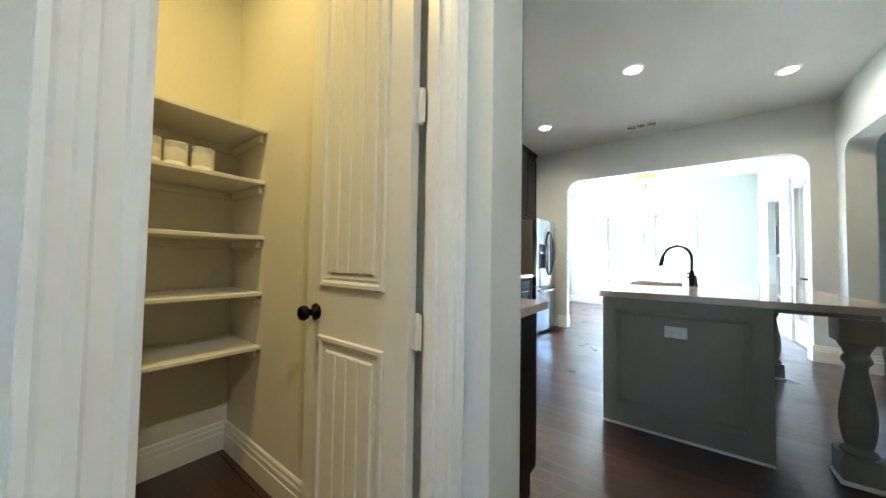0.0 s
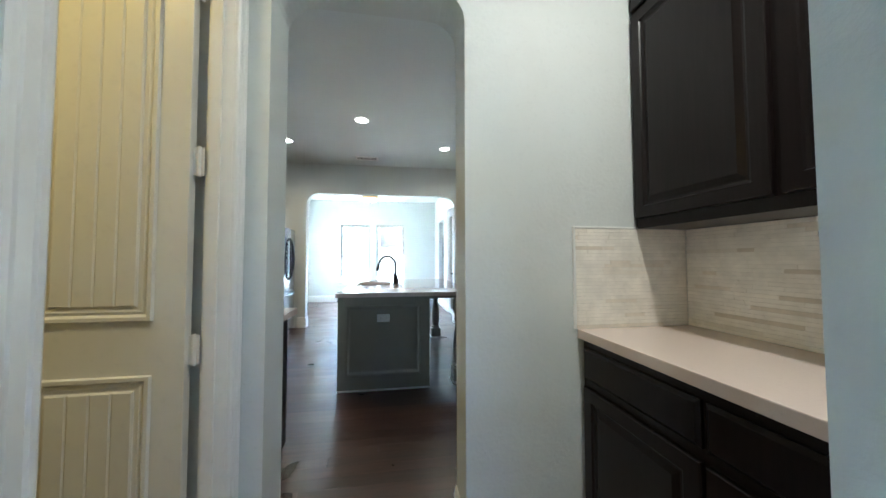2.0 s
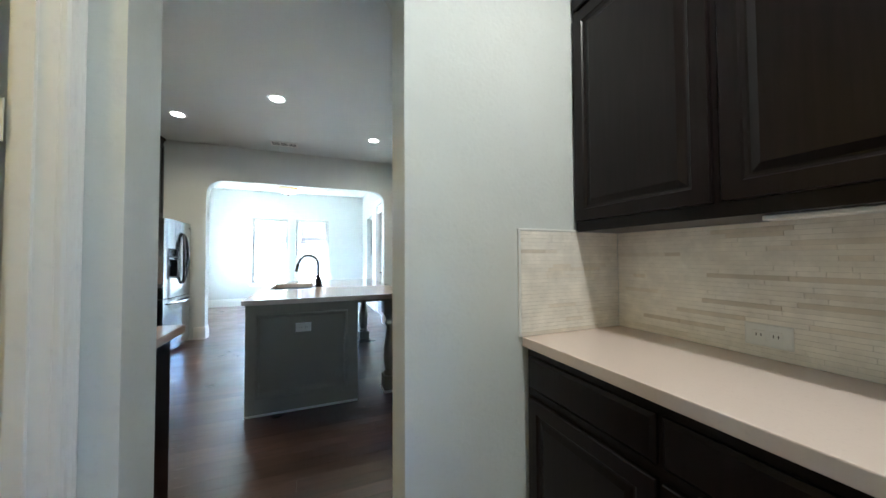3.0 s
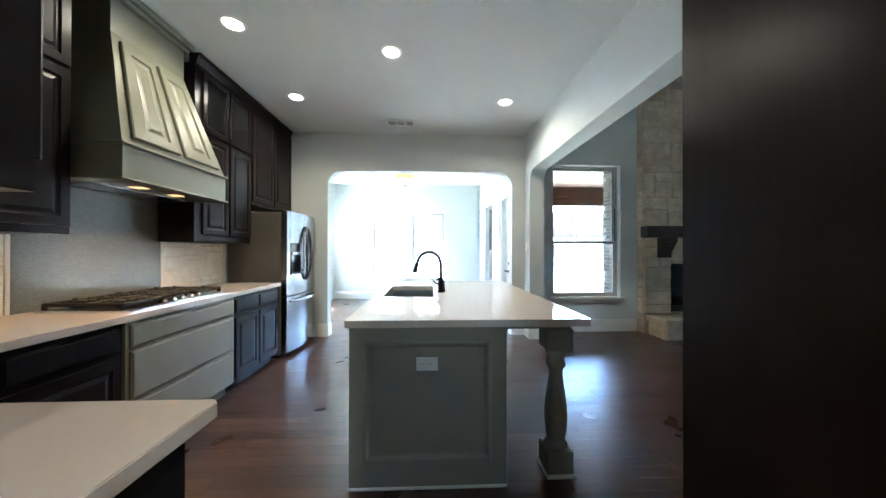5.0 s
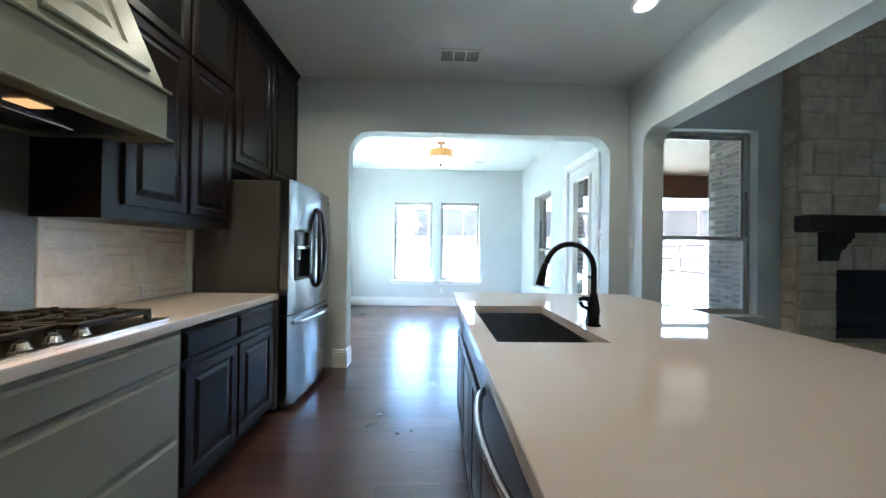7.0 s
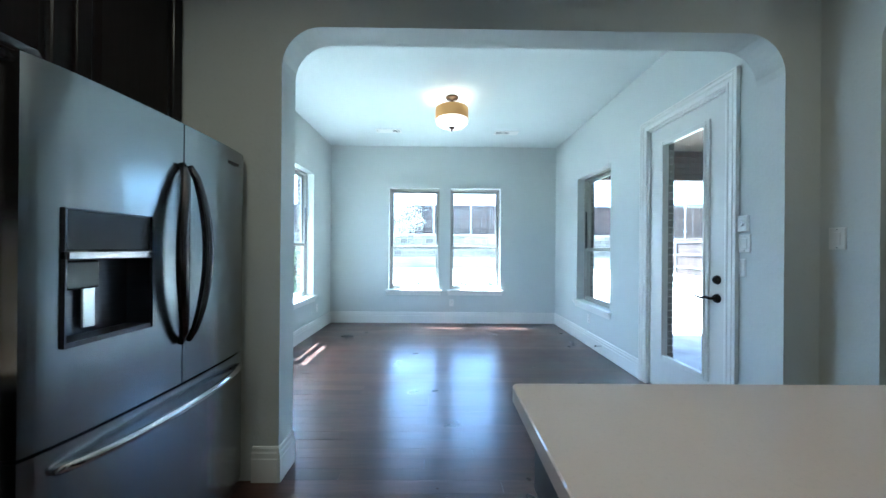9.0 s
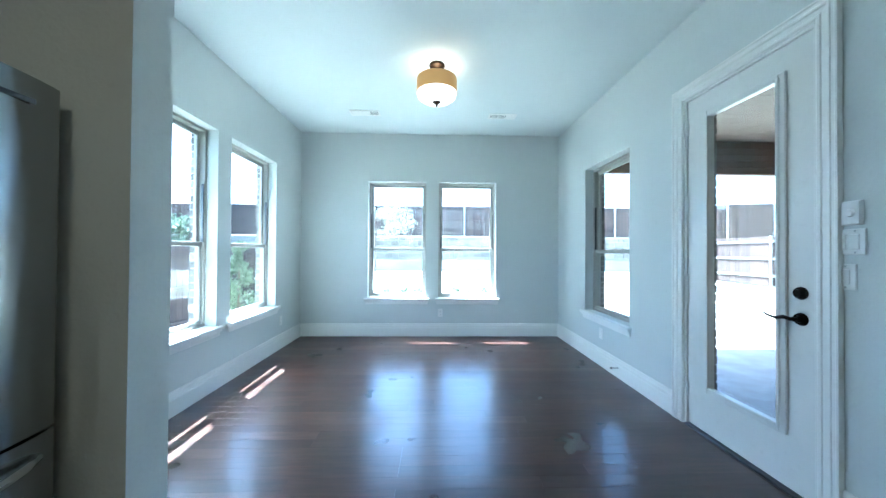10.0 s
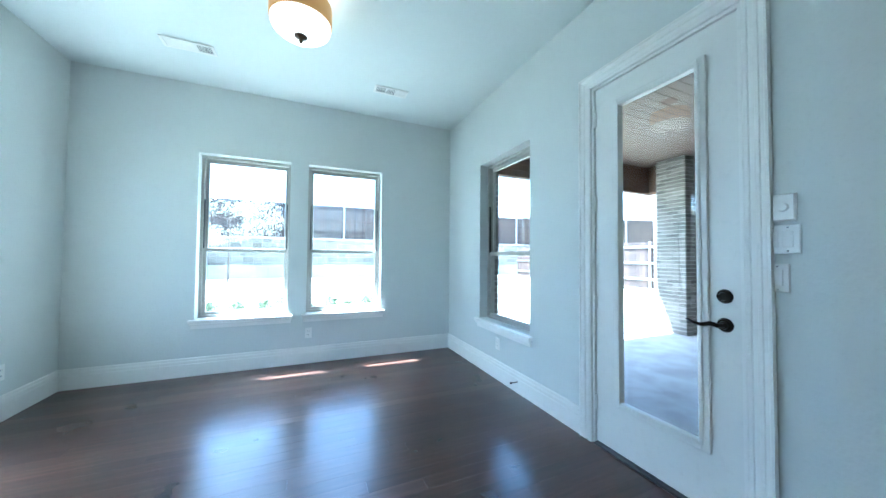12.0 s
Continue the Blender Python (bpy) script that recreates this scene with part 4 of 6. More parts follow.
def outlet(at, u, horizontal=True, kind="outlet", gangs=1, label="white wall outlet plate"):
    """A cover plate on a wall with its sockets or rockers."""
    M = frame_of(at, u)
    w, h = (0.118, 0.073) if horizontal else (0.073 + 0.046 * (gangs - 1), 0.118)
    o = thing("wall_outlet" if kind == "outlet" else "light_switch", at, label, "outlet" if kind == "outlet" else "switch")
    part("cover_plate", tiers(bmesh.new(), M, -w / 2, w / 2, -h / 2, h / 2, [(0, 0.003), (0.004, 0.006)], 0.0005), WHITEP, o)
    for g in range(gangs):
        cx = (g - (gangs - 1) / 2) * 0.046
        if kind == "outlet":
            for s in (-1, 1):
                px, py = (s * 0.021, 0) if horizontal else (0, s * 0.021)
                part("socket", tiers(bmesh.new(), M, px - 0.016, px + 0.016, py - 0.015, py + 0.015, [(0, 0.007), (0.002, 0.008)], 0.0055), WHITEP, o)
                for q in (-0.006, 0.006):
                    a, b = (px + q - 0.0012, px + q + 0.0012)
                    part("slot", tiers(bmesh.new(), M, a, b, py - 0.004, py + 0.005, [(0, 0.0086)], 0.0075), SLOT, o)
        else:
            part("rocker", tiers(bmesh.new(), M, cx - 0.0165, cx + 0.0165, -0.034, 0.034, [(0, 0.007), (0.002, 0.0095)], 0.0055), WHITEP, o)
    for s in (-1, 1):
        for g in range(gangs):
            px, py = (s * 0.048, 0) if horizontal else ((g - (gangs - 1) / 2) * 0.046, s * 0.048)
            if kind != "outlet":
                part("screw", tiers(bmesh.new(), M, px - 0.003, px + 0.003, py - 0.003, py + 0.003, [(0, 0.0068), (0.001, 0.0072)], 0.0055), STEEL, o)
    return o


outlet((2.111, 0.50, 0.99), (0, -1, 0), True, label="white wall outlet plate on strip tile")
outlet((XK + 0.0095, 4.56, 0.965), (0, 1, 0), True, label="white wall outlet plate on strip tile")
outlet((0.655, 2.8085, 0.675), (1, 0, 0), True, label="white outlet plate on the grey-green island")
outlet((0.167, 0.215, 1.335), (0, 1, 0), False, "switch", 2, "white double rocker switch plate beside a door")
outlet((0.221, NB - 0.001, 0.35), (1, 0, 0), False, label="white wall outlet plate under windows")
outlet((NR - 0.001, 8.33, 0.36), (0, -1, 0), False, label="white wall outlet plate under a window")
outlet((NL + 0.001, 8.98, 0.36), (0, 1, 0), False, label="white wall outlet plate under a window")
outlet((NR - 0.001, 6.205, 1.33), (0, -1, 0), False, "switch", 2, "white double rocker switch plate beside the glass door")
outlet((NR - 0.001, 6.215, 1.17), (0, -1, 0), False, "switch", 1, "white single rocker switch plate beside the glass door")
outlet((XR - 0.001, 5.79, 1.35), (0, -1, 0), False, "switch", 1, "white single rocker switch plate on a narrow wall")
th = thing("thermostat", (NR - 0.001, 6.19, 1.46), "small white wall sensor with a round dial", "thermostat")
part("body", tiers(bmesh.new(), frame_of((NR - 0.001, 6.19, 1.46), (0, -1, 0)), -0.035, 0.035, -0.055, 0.055, [(0, 0.010), (0.005, 0.018)], 0.0005), WHITEP, th)
bm = bmesh.new()
bmesh.ops.create_cone(bm, cap_ends=True, segments=20, radius1=0.018, radius2=0.015, depth=0.012, matrix=Matrix.Translation((NR - 0.025, 6.19, 1.46)) @ pose(0, 0, 0, 0, -90, 0))
part("dial", bm, WHITEP, th)

# ---- cooker hood ----
def hood():
    h = thing("cooker_hood", (-1.45, 3.53, 1.72), "large pale green painted wooden cooker hood with raised panels", "cooker hood")
    y0, y1, xf = 3.055, 4.005, -1.17
    part("band", one(XK + 0.02, xf, y0, y1, 1.73, 1.93, 0.002), HOODP, h)
    part("lower_moulding", boxes((XK + 0.02, xf + 0.018, y0 - 0.018, y1 + 0.018, 1.716, 1.7295), bevel=0.004), HOODP, h)
    part("upper_moulding", boxes((XK + 0.02, xf + 0.014, y0 - 0.014, y1 + 0.014, 1.9305, 1.948), bevel=0.005), HOODP, h)
    # tapered body
    yt0, yt1, xt, zt = 3.235, 3.845, UF, 2.73
    bm = bmesh.new()
    lo = [(XK + 0.02, y0, 1.95), (xf - 0.01, y0 + 0.005, 1.95), (xf - 0.01, y1 - 0.005, 1.95), (XK + 0.02, y1, 1.95)]
    md = [(XK + 0.02, yt0, zt), (xt, yt0, zt), (xt, yt1, zt), (XK + 0.02, yt1, zt)]
    hi = [(a, b, CZ - 0.006) for a, b, c in md]
    rr = [[bm.verts.new(p) for p in q] for q in (lo, md, hi)]
    for a, b in zip(rr, rr[1:]):
        for i in range(4):
            bm.faces.new((a[i], a[(i + 1) % 4], b[(i + 1) % 4], b[i]))
    bm.faces.new(rr[0][::-1])
    bm.faces.new(rr[-1])
    part("body", bm, HOODP, h)
    # two raised panels on the sloping front, narrowing upwards
    A, B = Vector((xf - 0.01, y0, 1.95)), Vector((xf - 0.01, y1, 1.95))
    C, D = Vector((xt, yt0, zt)), Vector((xt, yt1, zt))
    up = (C + D - A - B).normalized()
    n = (B - A).normalized().cross(up).normalized()
    def at(s, t, hgt):
        return (A.lerp(B, s)).lerp(C.lerp(D, s), t) + n * hgt
    for s0, s1 in ((0.075, 0.475), (0.525, 0.925)):
        bm = bmesh.new()
        rings = []
        for ins, hg in ((0, 0.0005), (0, 0.016), (0.008, 0.022), (0.085, 0.022), (0.095, 0.012), (0.125, 0.012), (0.155, 0.022)):
            tv = ins * 0.95
            co = [(s0 + ins, 0.05 + tv), (s1 - ins, 0.05 + tv), (s1 - ins, 0.93 - tv), (s0 + ins, 0.93 - tv)]
            rings.append([bm.verts.new(at(s, t, hg)) for s, t in co])
        for a, b in zip(rings, rings[1:]):
            for i in range(4):
                bm.faces.new((a[i], a[(i + 1) % 4], b[(i + 1) % 4], b[i]))
        bm.faces.new(rings[0][::-1])
        bm.faces.new(rings[-1])
        part("panel", bm, HOODP, h)
    part("crown", boxes((XK + 0.02, xt + 0.03, yt0 - 0.03, yt1 + 0.03, 2.965, 3.0), (XK + 0.02, xt + 0.055, yt0 - 0.055, yt1 + 0.055, 3.0, CZ - 0.002), bevel=0.008), HOODP, h)
    ins = part("insert", boxes((-1.66, -1.22, y0 + 0.08, y1 - 0.08, 1.722, 1.7145), bevel=0.002), STEELD, h, "dark steel hood insert")
    for y in (3.32, 3.63):
        part("lamp_lens", one(-1.35, -1.27, y - 0.035, y + 0.035, 1.7105, 1.714, 0.001), HOODBULB, ins)
    for i in range(2):
        part("filter", one(-1.63, -1.42, 3.16 + i * 0.36, 3.50 + i * 0.36, 1.708, 1.714, 0.002), STEEL, ins)


hood()

# ---- cooktop ----
def cooktop():
    c = thing("gas_cooktop", (-1.37, 3.50, 0.916), "stainless gas cooktop with black cast iron grates", "cooktop")
    part("tray", boxes((-1.655, -1.112, 3.045, 3.955, 0.9155, 0.9275), bevel=0.002), TRAYM, c, "dark reflecting steel pan")
    part("rim", boxes((-1.1115, -1.105, 3.04, 3.96, 0.9155, 0.9285), (-1.655, -1.112, 3.04, 3.0445, 0.9155, 0.9285), (-1.655, -1.112, 3.9555, 3.96, 0.9155, 0.9285)), STEEL, c, "bright steel rim")
    k = 0
    for gx, gy in [(-1.53, 3.19), (-1.27, 3.19), (-1.42, 3.50), (-1.53, 3.81), (-1.30, 3.81)]:
        bm = lathe(bmesh.new(), [(0.05, 0.9285), (0.05, 0.938), (0.038, 0.940), (0.038, 0.95), (0.03, 0.953)], gx, gy, 20)
        part("burner", bm, IRON, c)
    for y0, y1 in ((3.06, 3.345), (3.355, 3.645), (3.655, 3.94)):
        bm = bmesh.new()
        x0, x1 = -1.635, (-1.165 if y0 < 3.3 or y0 > 3.6 else -1.22)
        r = 0.010
        for yy in (y0 + r, (y0 + y1) / 2, y1 - r):
            box(bm, x0, x1, yy - r, yy + r, 0.950, 0.972, 0.004)
        for xx in (x0 + r, (x0 + x1) / 2, x1 - r):
            box(bm, xx - r, xx + r, y0, y1, 0.9505, 0.9715, 0.004)
        for cx in (x0 + (x1 - x0) * 0.25, x0 + (x1 - x0) * 0.75):
            box(bm, cx - 0.008, cx + 0.008, y0, y1, 0.951, 0.973, 0.003)
            for cy in (y0 + 0.07, y1 - 0.07):
                box(bm, cx - 0.07, cx + 0.07, cy - 0.008, cy + 0.008, 0.951, 0.976, 0.004)
        for cx in (x0 + (x1 - x0) * 0.25, x0 + (x1 - x0) * 0.75):
            for ex, ey in ((-0.075, 0), (0.075, 0), (0, -0.062), (0, 0.062)):
                box(bm, cx + ex - 0.011, cx + ex + 0.011, (y0 + y1) / 2 + ey * 1.5 - 0.011, (y0 + y1) / 2 + ey * 1.5 + 0.011, 0.955, 0.984, 0.004)
        for xx in (x0 + r, x1 - r):
            for yy in (y0 + r, y1 - r):
                box(bm, xx - r, xx + r, yy - r, yy + r, 0.9285, 0.953, 0.001)
        part("grate", bm, IRON, c)
    for y in (3.34, 3.42, 3.50, 3.58, 3.66):
        kn = part("knob", lathe(bmesh.new(), [(0.025, 0.9285), (0.025, 0.932), (0.021, 0.935), (0.017, 0.950), (0.013, 0.953)], -1.155, y, 20), CHROME, c, "", True)
        part("pointer", one(-1.170, -1.140, y - 0.003, y + 0.003, 0.9525, 0.959, 0.001), CHROME, kn)


cooktop()

# ---- refrigerator ----
def fridge():
    f = thing("refrigerator", (-1.37, 5.33, 0.0), "stainless steel french door refrigerator with grey sides", "refrigerator")
    y0, y1 = 4.915, 5.835
    part("cabinet", one(XK + 0.02, -1.115, y0, y1, 0.035, 1.745, 0.006), FRIDGESIDE, f)
    part("base_grille", one(XK + 0.05, -1.13, y0 + 0.02, y1 - 0.02, 0.001, 0.034), BLACK, f)
    for a in (y0 + 0.01, y1 - 0.07):
        part("hinge_cover", one(-1.22, -1.08, a, a + 0.06, 1.746, 1.768, 0.005), STEELD, f)

    y0 = 4.94

    def tray(xs, ys, zs, t=0.005):
        """An open box, its mouth towards the room."""
        bm = bmesh.new()
        o = [(ys[0], zs[0]), (ys[1], zs[0]), (ys[1], zs[1]), (ys[0], zs[1])]
        i = [(ys[0] + t, zs[0] + 3 * t), (ys[1] - t, zs[0] + 3 * t), (ys[1] - t, zs[1] - t), (ys[0] + t, zs[1] - t)]
        r = [[bm.verts.new((x, p, q)) for p, q in c] for x, c in ((xs[0], o), (xs[1], o), (xs[1], i), (xs[0] + 0.006, i))]
        for a, b in zip(r, r[1:]):
            for k in range(4):
                bm.faces.new((a[k], a[(k + 1) % 4], b[(k + 1) % 4], b[k]))
        bm.faces.new(r[0][::-1])
        bm.faces.new(r[-1])
        return bm

    def bowed(a, b, z0, z1, hole=None, n=30):
        """A door with a gently bowed front; hole: a recess."""
        mid, half = (y0 + y1) / 2, (y1 - y0) / 2
        def fx(y):
            q = abs((y - mid) / half)
            return -1.045 + 0.020 * (1 - q ** 2) + 0.016 * (1 - q ** 7)
        bm = bmesh.new()
        ys = [a + (b - a) * i / n for i in range(n + 1)]
        if hole:
            ys = sorted(set([y for y in ys if abs(y - hole[0]) > 0.006 and abs(y - hole[1]) > 0.006] + [hole[0], hole[1]]))
        zs = [z0] + ([hole[2], hole[3]] if hole else []) + [z1]
        g = [[bm.verts.new((fx(y), y, z)) for z in zs] for y in ys]
        for i in range(len(ys) - 1):
            for j in range(len(zs) - 1):
                if hole and hole[0] - 1e-6 <= ys[i] and ys[i + 1] <= hole[1] + 1e-6 and j == 1:
                    continue
                bm.faces.new((g[i][j], g[i + 1][j], g[i + 1][j + 1], g[i][j + 1]))
        bk = [[bm.verts.new((-1.108, y, z)) for z in (z0, z1)] for y in (a, b)]
        bot, top = [r[0] for r in g], [r[-1] for r in g]
        bm.faces.new(bot + [bk[1][0], bk[0][0]])
        bm.faces.new(top + [bk[1][1], bk[0][1]])
        bm.faces.new([v for v in g[0]] + [bk[0][1], bk[0][0]])
        bm.faces.new([v for v in g[-1]] + [bk[1][1], bk[1][0]])
        bm.faces.new((bk[0][0], bk[1][0], bk[1][1], bk[0][1]))
        return bm, fx
    m = 5.402
    hole = (5.015, 5.274, 0.99, 1.382)
    bm, fx = bowed(y0, m - 0.003, 0.735, 1.765, hole)
    left = part("door", bm, DOORSTEEL, f)
    bm, fx = bowed(m + 0.003, y1, 0.735, 1.765)
    right = part("door", bm, DOORSTEEL, f)
    bm, fx = bowed(y0, y1, 0.05, 0.725)
    low = part("drawer", bm, DOORSTEEL, f)
    h0, h1, hz0, hz1 = hole
    xa = fx(5.16)
    disp = part("dispenser", tray((-1.105, xa - 0.002), (h0, h1), (hz0, hz1)), STEELD, left, "grey water and ice dispenser recess")
    part("control_panel", one(-1.09, xa - 0.004, h0 + 0.005, h1 - 0.005, 1.264, hz1 - 0.005, 0.002), BLACK, left, "glossy black control panel")
    part("trim_bar", one(-1.085, xa + 0.006, h0, h1, 1.235, 1.262, 0.004), CHROME, left)
    part("nozzle", one(-1.085, xa - 0.012, h0 + 0.008, h0 + 0.10, 1.15, 1.232, 0.005), BLACK, left)
    part("paddle", one(-1.094, -1.082, h0 + 0.10, h0 + 0.14, 1.02, 1.20, 0.004), STEEL, left)
    for s, par in ((-1, left), (1, right)):
        pts = []
        for i in range(17):
            t = i / 16
            q = math.sin(math.pi * t)
            pts.append((fx(m) + 0.008 + 0.044 * q ** 0.45, m + s * (0.018 + 0.048 * q), 0.90 + 0.70 * t))
        part("door_handle", tube(bmesh.new(), pts, [0.013 + 0.008 * math.sin(math.pi * i / 16) for i in range(17)], 12), GUNMETAL, par, "long curved dark metal handle", True)
    pts = []
    for i in range(17):
        t = i / 16
        y = y0 + 0.06 + (y1 - y0 - 0.12) * t
        pts.append((fx(y) + 0.006 + 0.052 * math.sin(math.pi * t) ** 0.6, y, 0.665))
    part("drawer_handle", tube(bmesh.new(), pts, 0.014, 12), CHROME, low, "curved steel bar handle", True)
    part("badge", one(fx(5.70), fx(5.70) + 0.003, 5.675, 5.755, 1.685, 1.70, 0.001), STEELD, right)


fridge()

# ---- island ----
def island():
    i = thing("kitchen_island", (0.66, 3.9, 0), "grey-green painted kitchen island with panelled end and turned posts", "kitchen island")
    x0, x1, y0, y1 = 0.236, 1.082, 2.83, 4.90
    part("body", boxes((x0 + 0.02, x1, y0, y1, 0.09, 0.66), (x0 + 0.09, x1, y0 + 0.001, y1, 0.0, 0.0895), (x0 + 0.02, x0 + 0.04, y0, y1, 0.661, 0.873), (x0 + 0.041, x1, y0, 3.60, 0.661, 0.873), (0.74, x1, 3.60, y1, 0.661, 0.873), (x0 + 0.041, 0.74, 4.45, y1, 0.661, 0.873)), SAGE, i)
    F = frame_of((x0, y0, 0), (1, 0, 0))
    w = x1 - x0
    bm = bmesh.new()
    rim = []
    for ins, h in ((0.0, 0.0005), (0.0, 0.020), (0.075, 0.020), (0.080, 0.026), (0.092, 0.026), (0.104, 0.012), (0.112, 0.010)):
        rim.append([bm.verts.new(F @ Vector(p)) for p in ((0.0 + ins, 0.012 + ins * 1.6, h), (w - ins, 0.012 + ins * 1.6, h), (w - ins, 0.872 - ins, h), (0.0 + ins, 0.872 - ins, h))])
    for a, b in zip(rim, rim[1:]):
        for k in range(4):
            bm.faces.new((a[k], a[(k + 1) % 4], b[(k + 1) % 4], b[k]))
    bm.faces.new(rim[0][::-1])
    bm.faces.new(rim[-1])
    part("end_panel", bm, SAGE, i)
    part("shoe_moulding", one(x0, x1 + 0.01, y0 - 0.034, y0 - 0.021, 0.001, 0.018, 0.005), TRIM, i, "thin pale shoe moulding")
    # far end panel and the seating side
    part("side_panel", boxes((x1, x1 + 0.016, y0, y1, 0.0, 0.873), bevel=0.002), SAGE, i)
    L = frame_of((x0 + 0.02, y1, 0), (0, -1, 0))
    for u0, u1, nm, z1 in ((0.02, 0.43, "door", 0.675), (0.45, 0.86, "door", 0.675), (0.87, 1.29, "door", 0.675)):
        panel_door(i, L, u0, u1, 0.11, z1, ESPRESSO, nm)
    panel_door(i, L, 0.02, 0.43, 0.71, 0.84, ESPRESSO, "drawer", "", DRAWERSTEPS)
    panel_door(i, L, 0.45, 1.29, 0.71, 0.84, ESPRESSO, "drawer", "", DRAWERSTEPS)
    bm = one(1.085, 1.48, 2.87, 4.86, 0.845, 0.873)
    part("apron", bm, SAGE, i)
    def post(px, py):
        p = part("post", one(px - 0.075, px + 0.075, py - 0.075, py + 0.075, 0.72, 0.844, 0.004), SAGE, i, "turned grey-green post")
        rows = [(0.062, 0.1505), (0.066, 0.160), (0.062, 0.172), (0.045, 0.185), (0.050, 0.20), (0.058, 0.235), (0.064, 0.29), (0.066, 0.33), (0.062, 0.40), (0.052, 0.47), (0.042, 0.54), (0.038, 0.58), (0.040, 0.60), (0.052, 0.615), (0.055, 0.63), (0.050, 0.645), (0.044, 0.655), (0.050, 0.68), (0.062, 0.705), (0.068, 0.7195)]
        part("shaft", lathe(bmesh.new(), rows, px, py, 28), SAGE, p, "", True)
        part("base_block", one(px - 0.075, px + 0.075, py - 0.075, py + 0.075, 0.0225, 0.15, 0.004), SAGE, p)
        part("foot", one(px - 0.085, px + 0.085, py - 0.085, py + 0.085, 0.001, 0.022, 0.006), TRIM, p)
    post(1.412, 2.925)
    post(1.412, 4.82)
    return i


island()
# worktop with the sink cut out
sx0, sx1, sy0, sy1 = 0.285, 0.70, 3.665, 4.405


def slab_with_hole(x0, x1, y0, y1, hx0, hx1, hy0, hy1, z0, z1, r=0.022, ch=0.003, steps=6):
    """A slab with rounded corners, a chamfered rim and a rectangular hole."""
    bm = bmesh.new()
    centres = ((x0 + r, y0 + r, 180), (x1 - r, y0 + r, 270), (x1 - r, y1 - r, 0), (x0 + r, y1 - r, 90))
    rings = []
    for z, inset in ((z0, ch), (z0 + ch, 0.0), (z1 - ch, 0.0), (z1, ch)):
        ring = []
        for cx, cy, a in centres:
            for k in range(steps + 1):
                t = radians(a + 90 * k / steps)
                ring.append(bm.verts.new((cx + (r - inset) * math.cos(t), cy + (r - inset) * math.sin(t), z)))
        rings.append(ring)
    n = len(rings[0])
    for a, b in zip(rings, rings[1:]):
        for i in range(n):
            bm.faces.new((a[i], a[(i + 1) % n], b[(i + 1) % n], b[i]))
    hole = ((hx0, hy0), (hx1, hy0), (hx1, hy1), (hx0, hy1))
    inner = [[bm.verts.new((x, y, z)) for x, y in hole] for z in (z0, z1)]
    m = steps + 1
    for ring, h in ((rings[0], inner[0]), (rings[-1], inner[1])):
        for k in range(4):
            q = [ring[(k * m + steps // 2 + i) % n] for i in range(m + 1)]
            bm.faces.new(q + [h[(k + 1) % 4], h[k]])
    for k in range(4):
        bm.faces.new((inner[0][k], inner[0][(k + 1) % 4], inner[1][(k + 1) % 4], inner[1][k]))
    return bm


bm = slab_with_hole(0.208, 1.565, 2.795, 4.99, sx0, sx1, sy0, sy1, 0.8735, 0.915)
single("island_worktop", bm, QUARTZ, "glossy creamy white quartz worktop on the island, with a sink cut-out", "worktop")
sk = thing("sink", (0.49, 4.03, 0.66), "undermounted grey single bowl sink", "sink")
part("bowl", boxes((sx0 - 0.006, sx1 + 0.006, sy0 - 0.006, sy1 + 0.006, 0.665, 0.672), (sx0 - 0.010, sx0 - 0.001, sy0 - 0.01, sy1 + 0.01, 0.672, 0.8728), (sx1 + 0.001, sx1 + 0.010, sy0 - 0.01, sy1 + 0.01, 0.672, 0.8728), (sx0 - 0.001, sx1 + 0.001, sy0 - 0.010, sy0 - 0.001, 0.672, 0.8728), (sx0 - 0.001, sx1 + 0.001, sy1 + 0.001, sy1 + 0.010, 0.672, 0.8728)), SINKM, sk)
part("drain", lathe(bmesh.new(), [(0.045, 0.6725), (0.045, 0.676), (0.03, 0.675)], 0.49, 4.03), CHROME, sk)
fa = thing("kitchen_faucet", (0.768, 3.925, 0.915), "oil-rubbed bronze gooseneck pull-down faucet", "faucet")
fb = part("body", lathe(bmesh.new(), [(0.030, 0.9155), (0.030, 0.922), (0.024, 0.928), (0.025, 0.965), (0.028, 0.985), (0.024, 1.01), (0.016, 1.05), (0.013, 1.06)], 0.768, 3.925), BRONZE, fa, "", True)
pts = [(0.768, 3.925, 1.05), (0.768, 3.925, 1.12), (0.768, 3.925, 1.165)]
for k in range(1, 13):
    t = math.pi * k / 12 * 0.93
    pts.append((0.768 - 0.105 + 0.105 * math.cos(t), 3.925 + 0.02 * k / 12, 1.165 + 0.112 * math.sin(t)))
part("spout", tube(bmesh.new(), pts, 0.0125, 14), BRONZE, fa, "", True)
part("spray_head", tube(bmesh.new(), [(0.556, 3.945, 1.19), (0.549, 3.947, 1.155), (0.541, 3.949, 1.12), (0.535, 3.95, 1.09)], [0.013, 0.017, 0.019, 0.021], 16), BRONZE, fa, "", True)
part("lever", tube(bmesh.new(), [(0.768, 3.925, 1.0), (0.735, 3.918, 0.992), (0.712, 3.912, 1.005), (0.700, 3.91, 1.022)], [0.012, 0.009, 0.008, 0.009], 12), BRONZE, fa, "", True)
DX, DY = 0.785, 3.975
sd = thing("soap_dispenser", (DX, DY, 0.915), "short oil-rubbed bronze soap dispenser beside the faucet", "soap dispenser")
part("base", lathe(bmesh.new(), [(0.028, 0.9155), (0.028, 0.926), (0.023, 0.945), (0.020, 0.995), (0.023, 1.005), (0.014, 1.014)], DX, DY), BRONZE, sd, "", True)
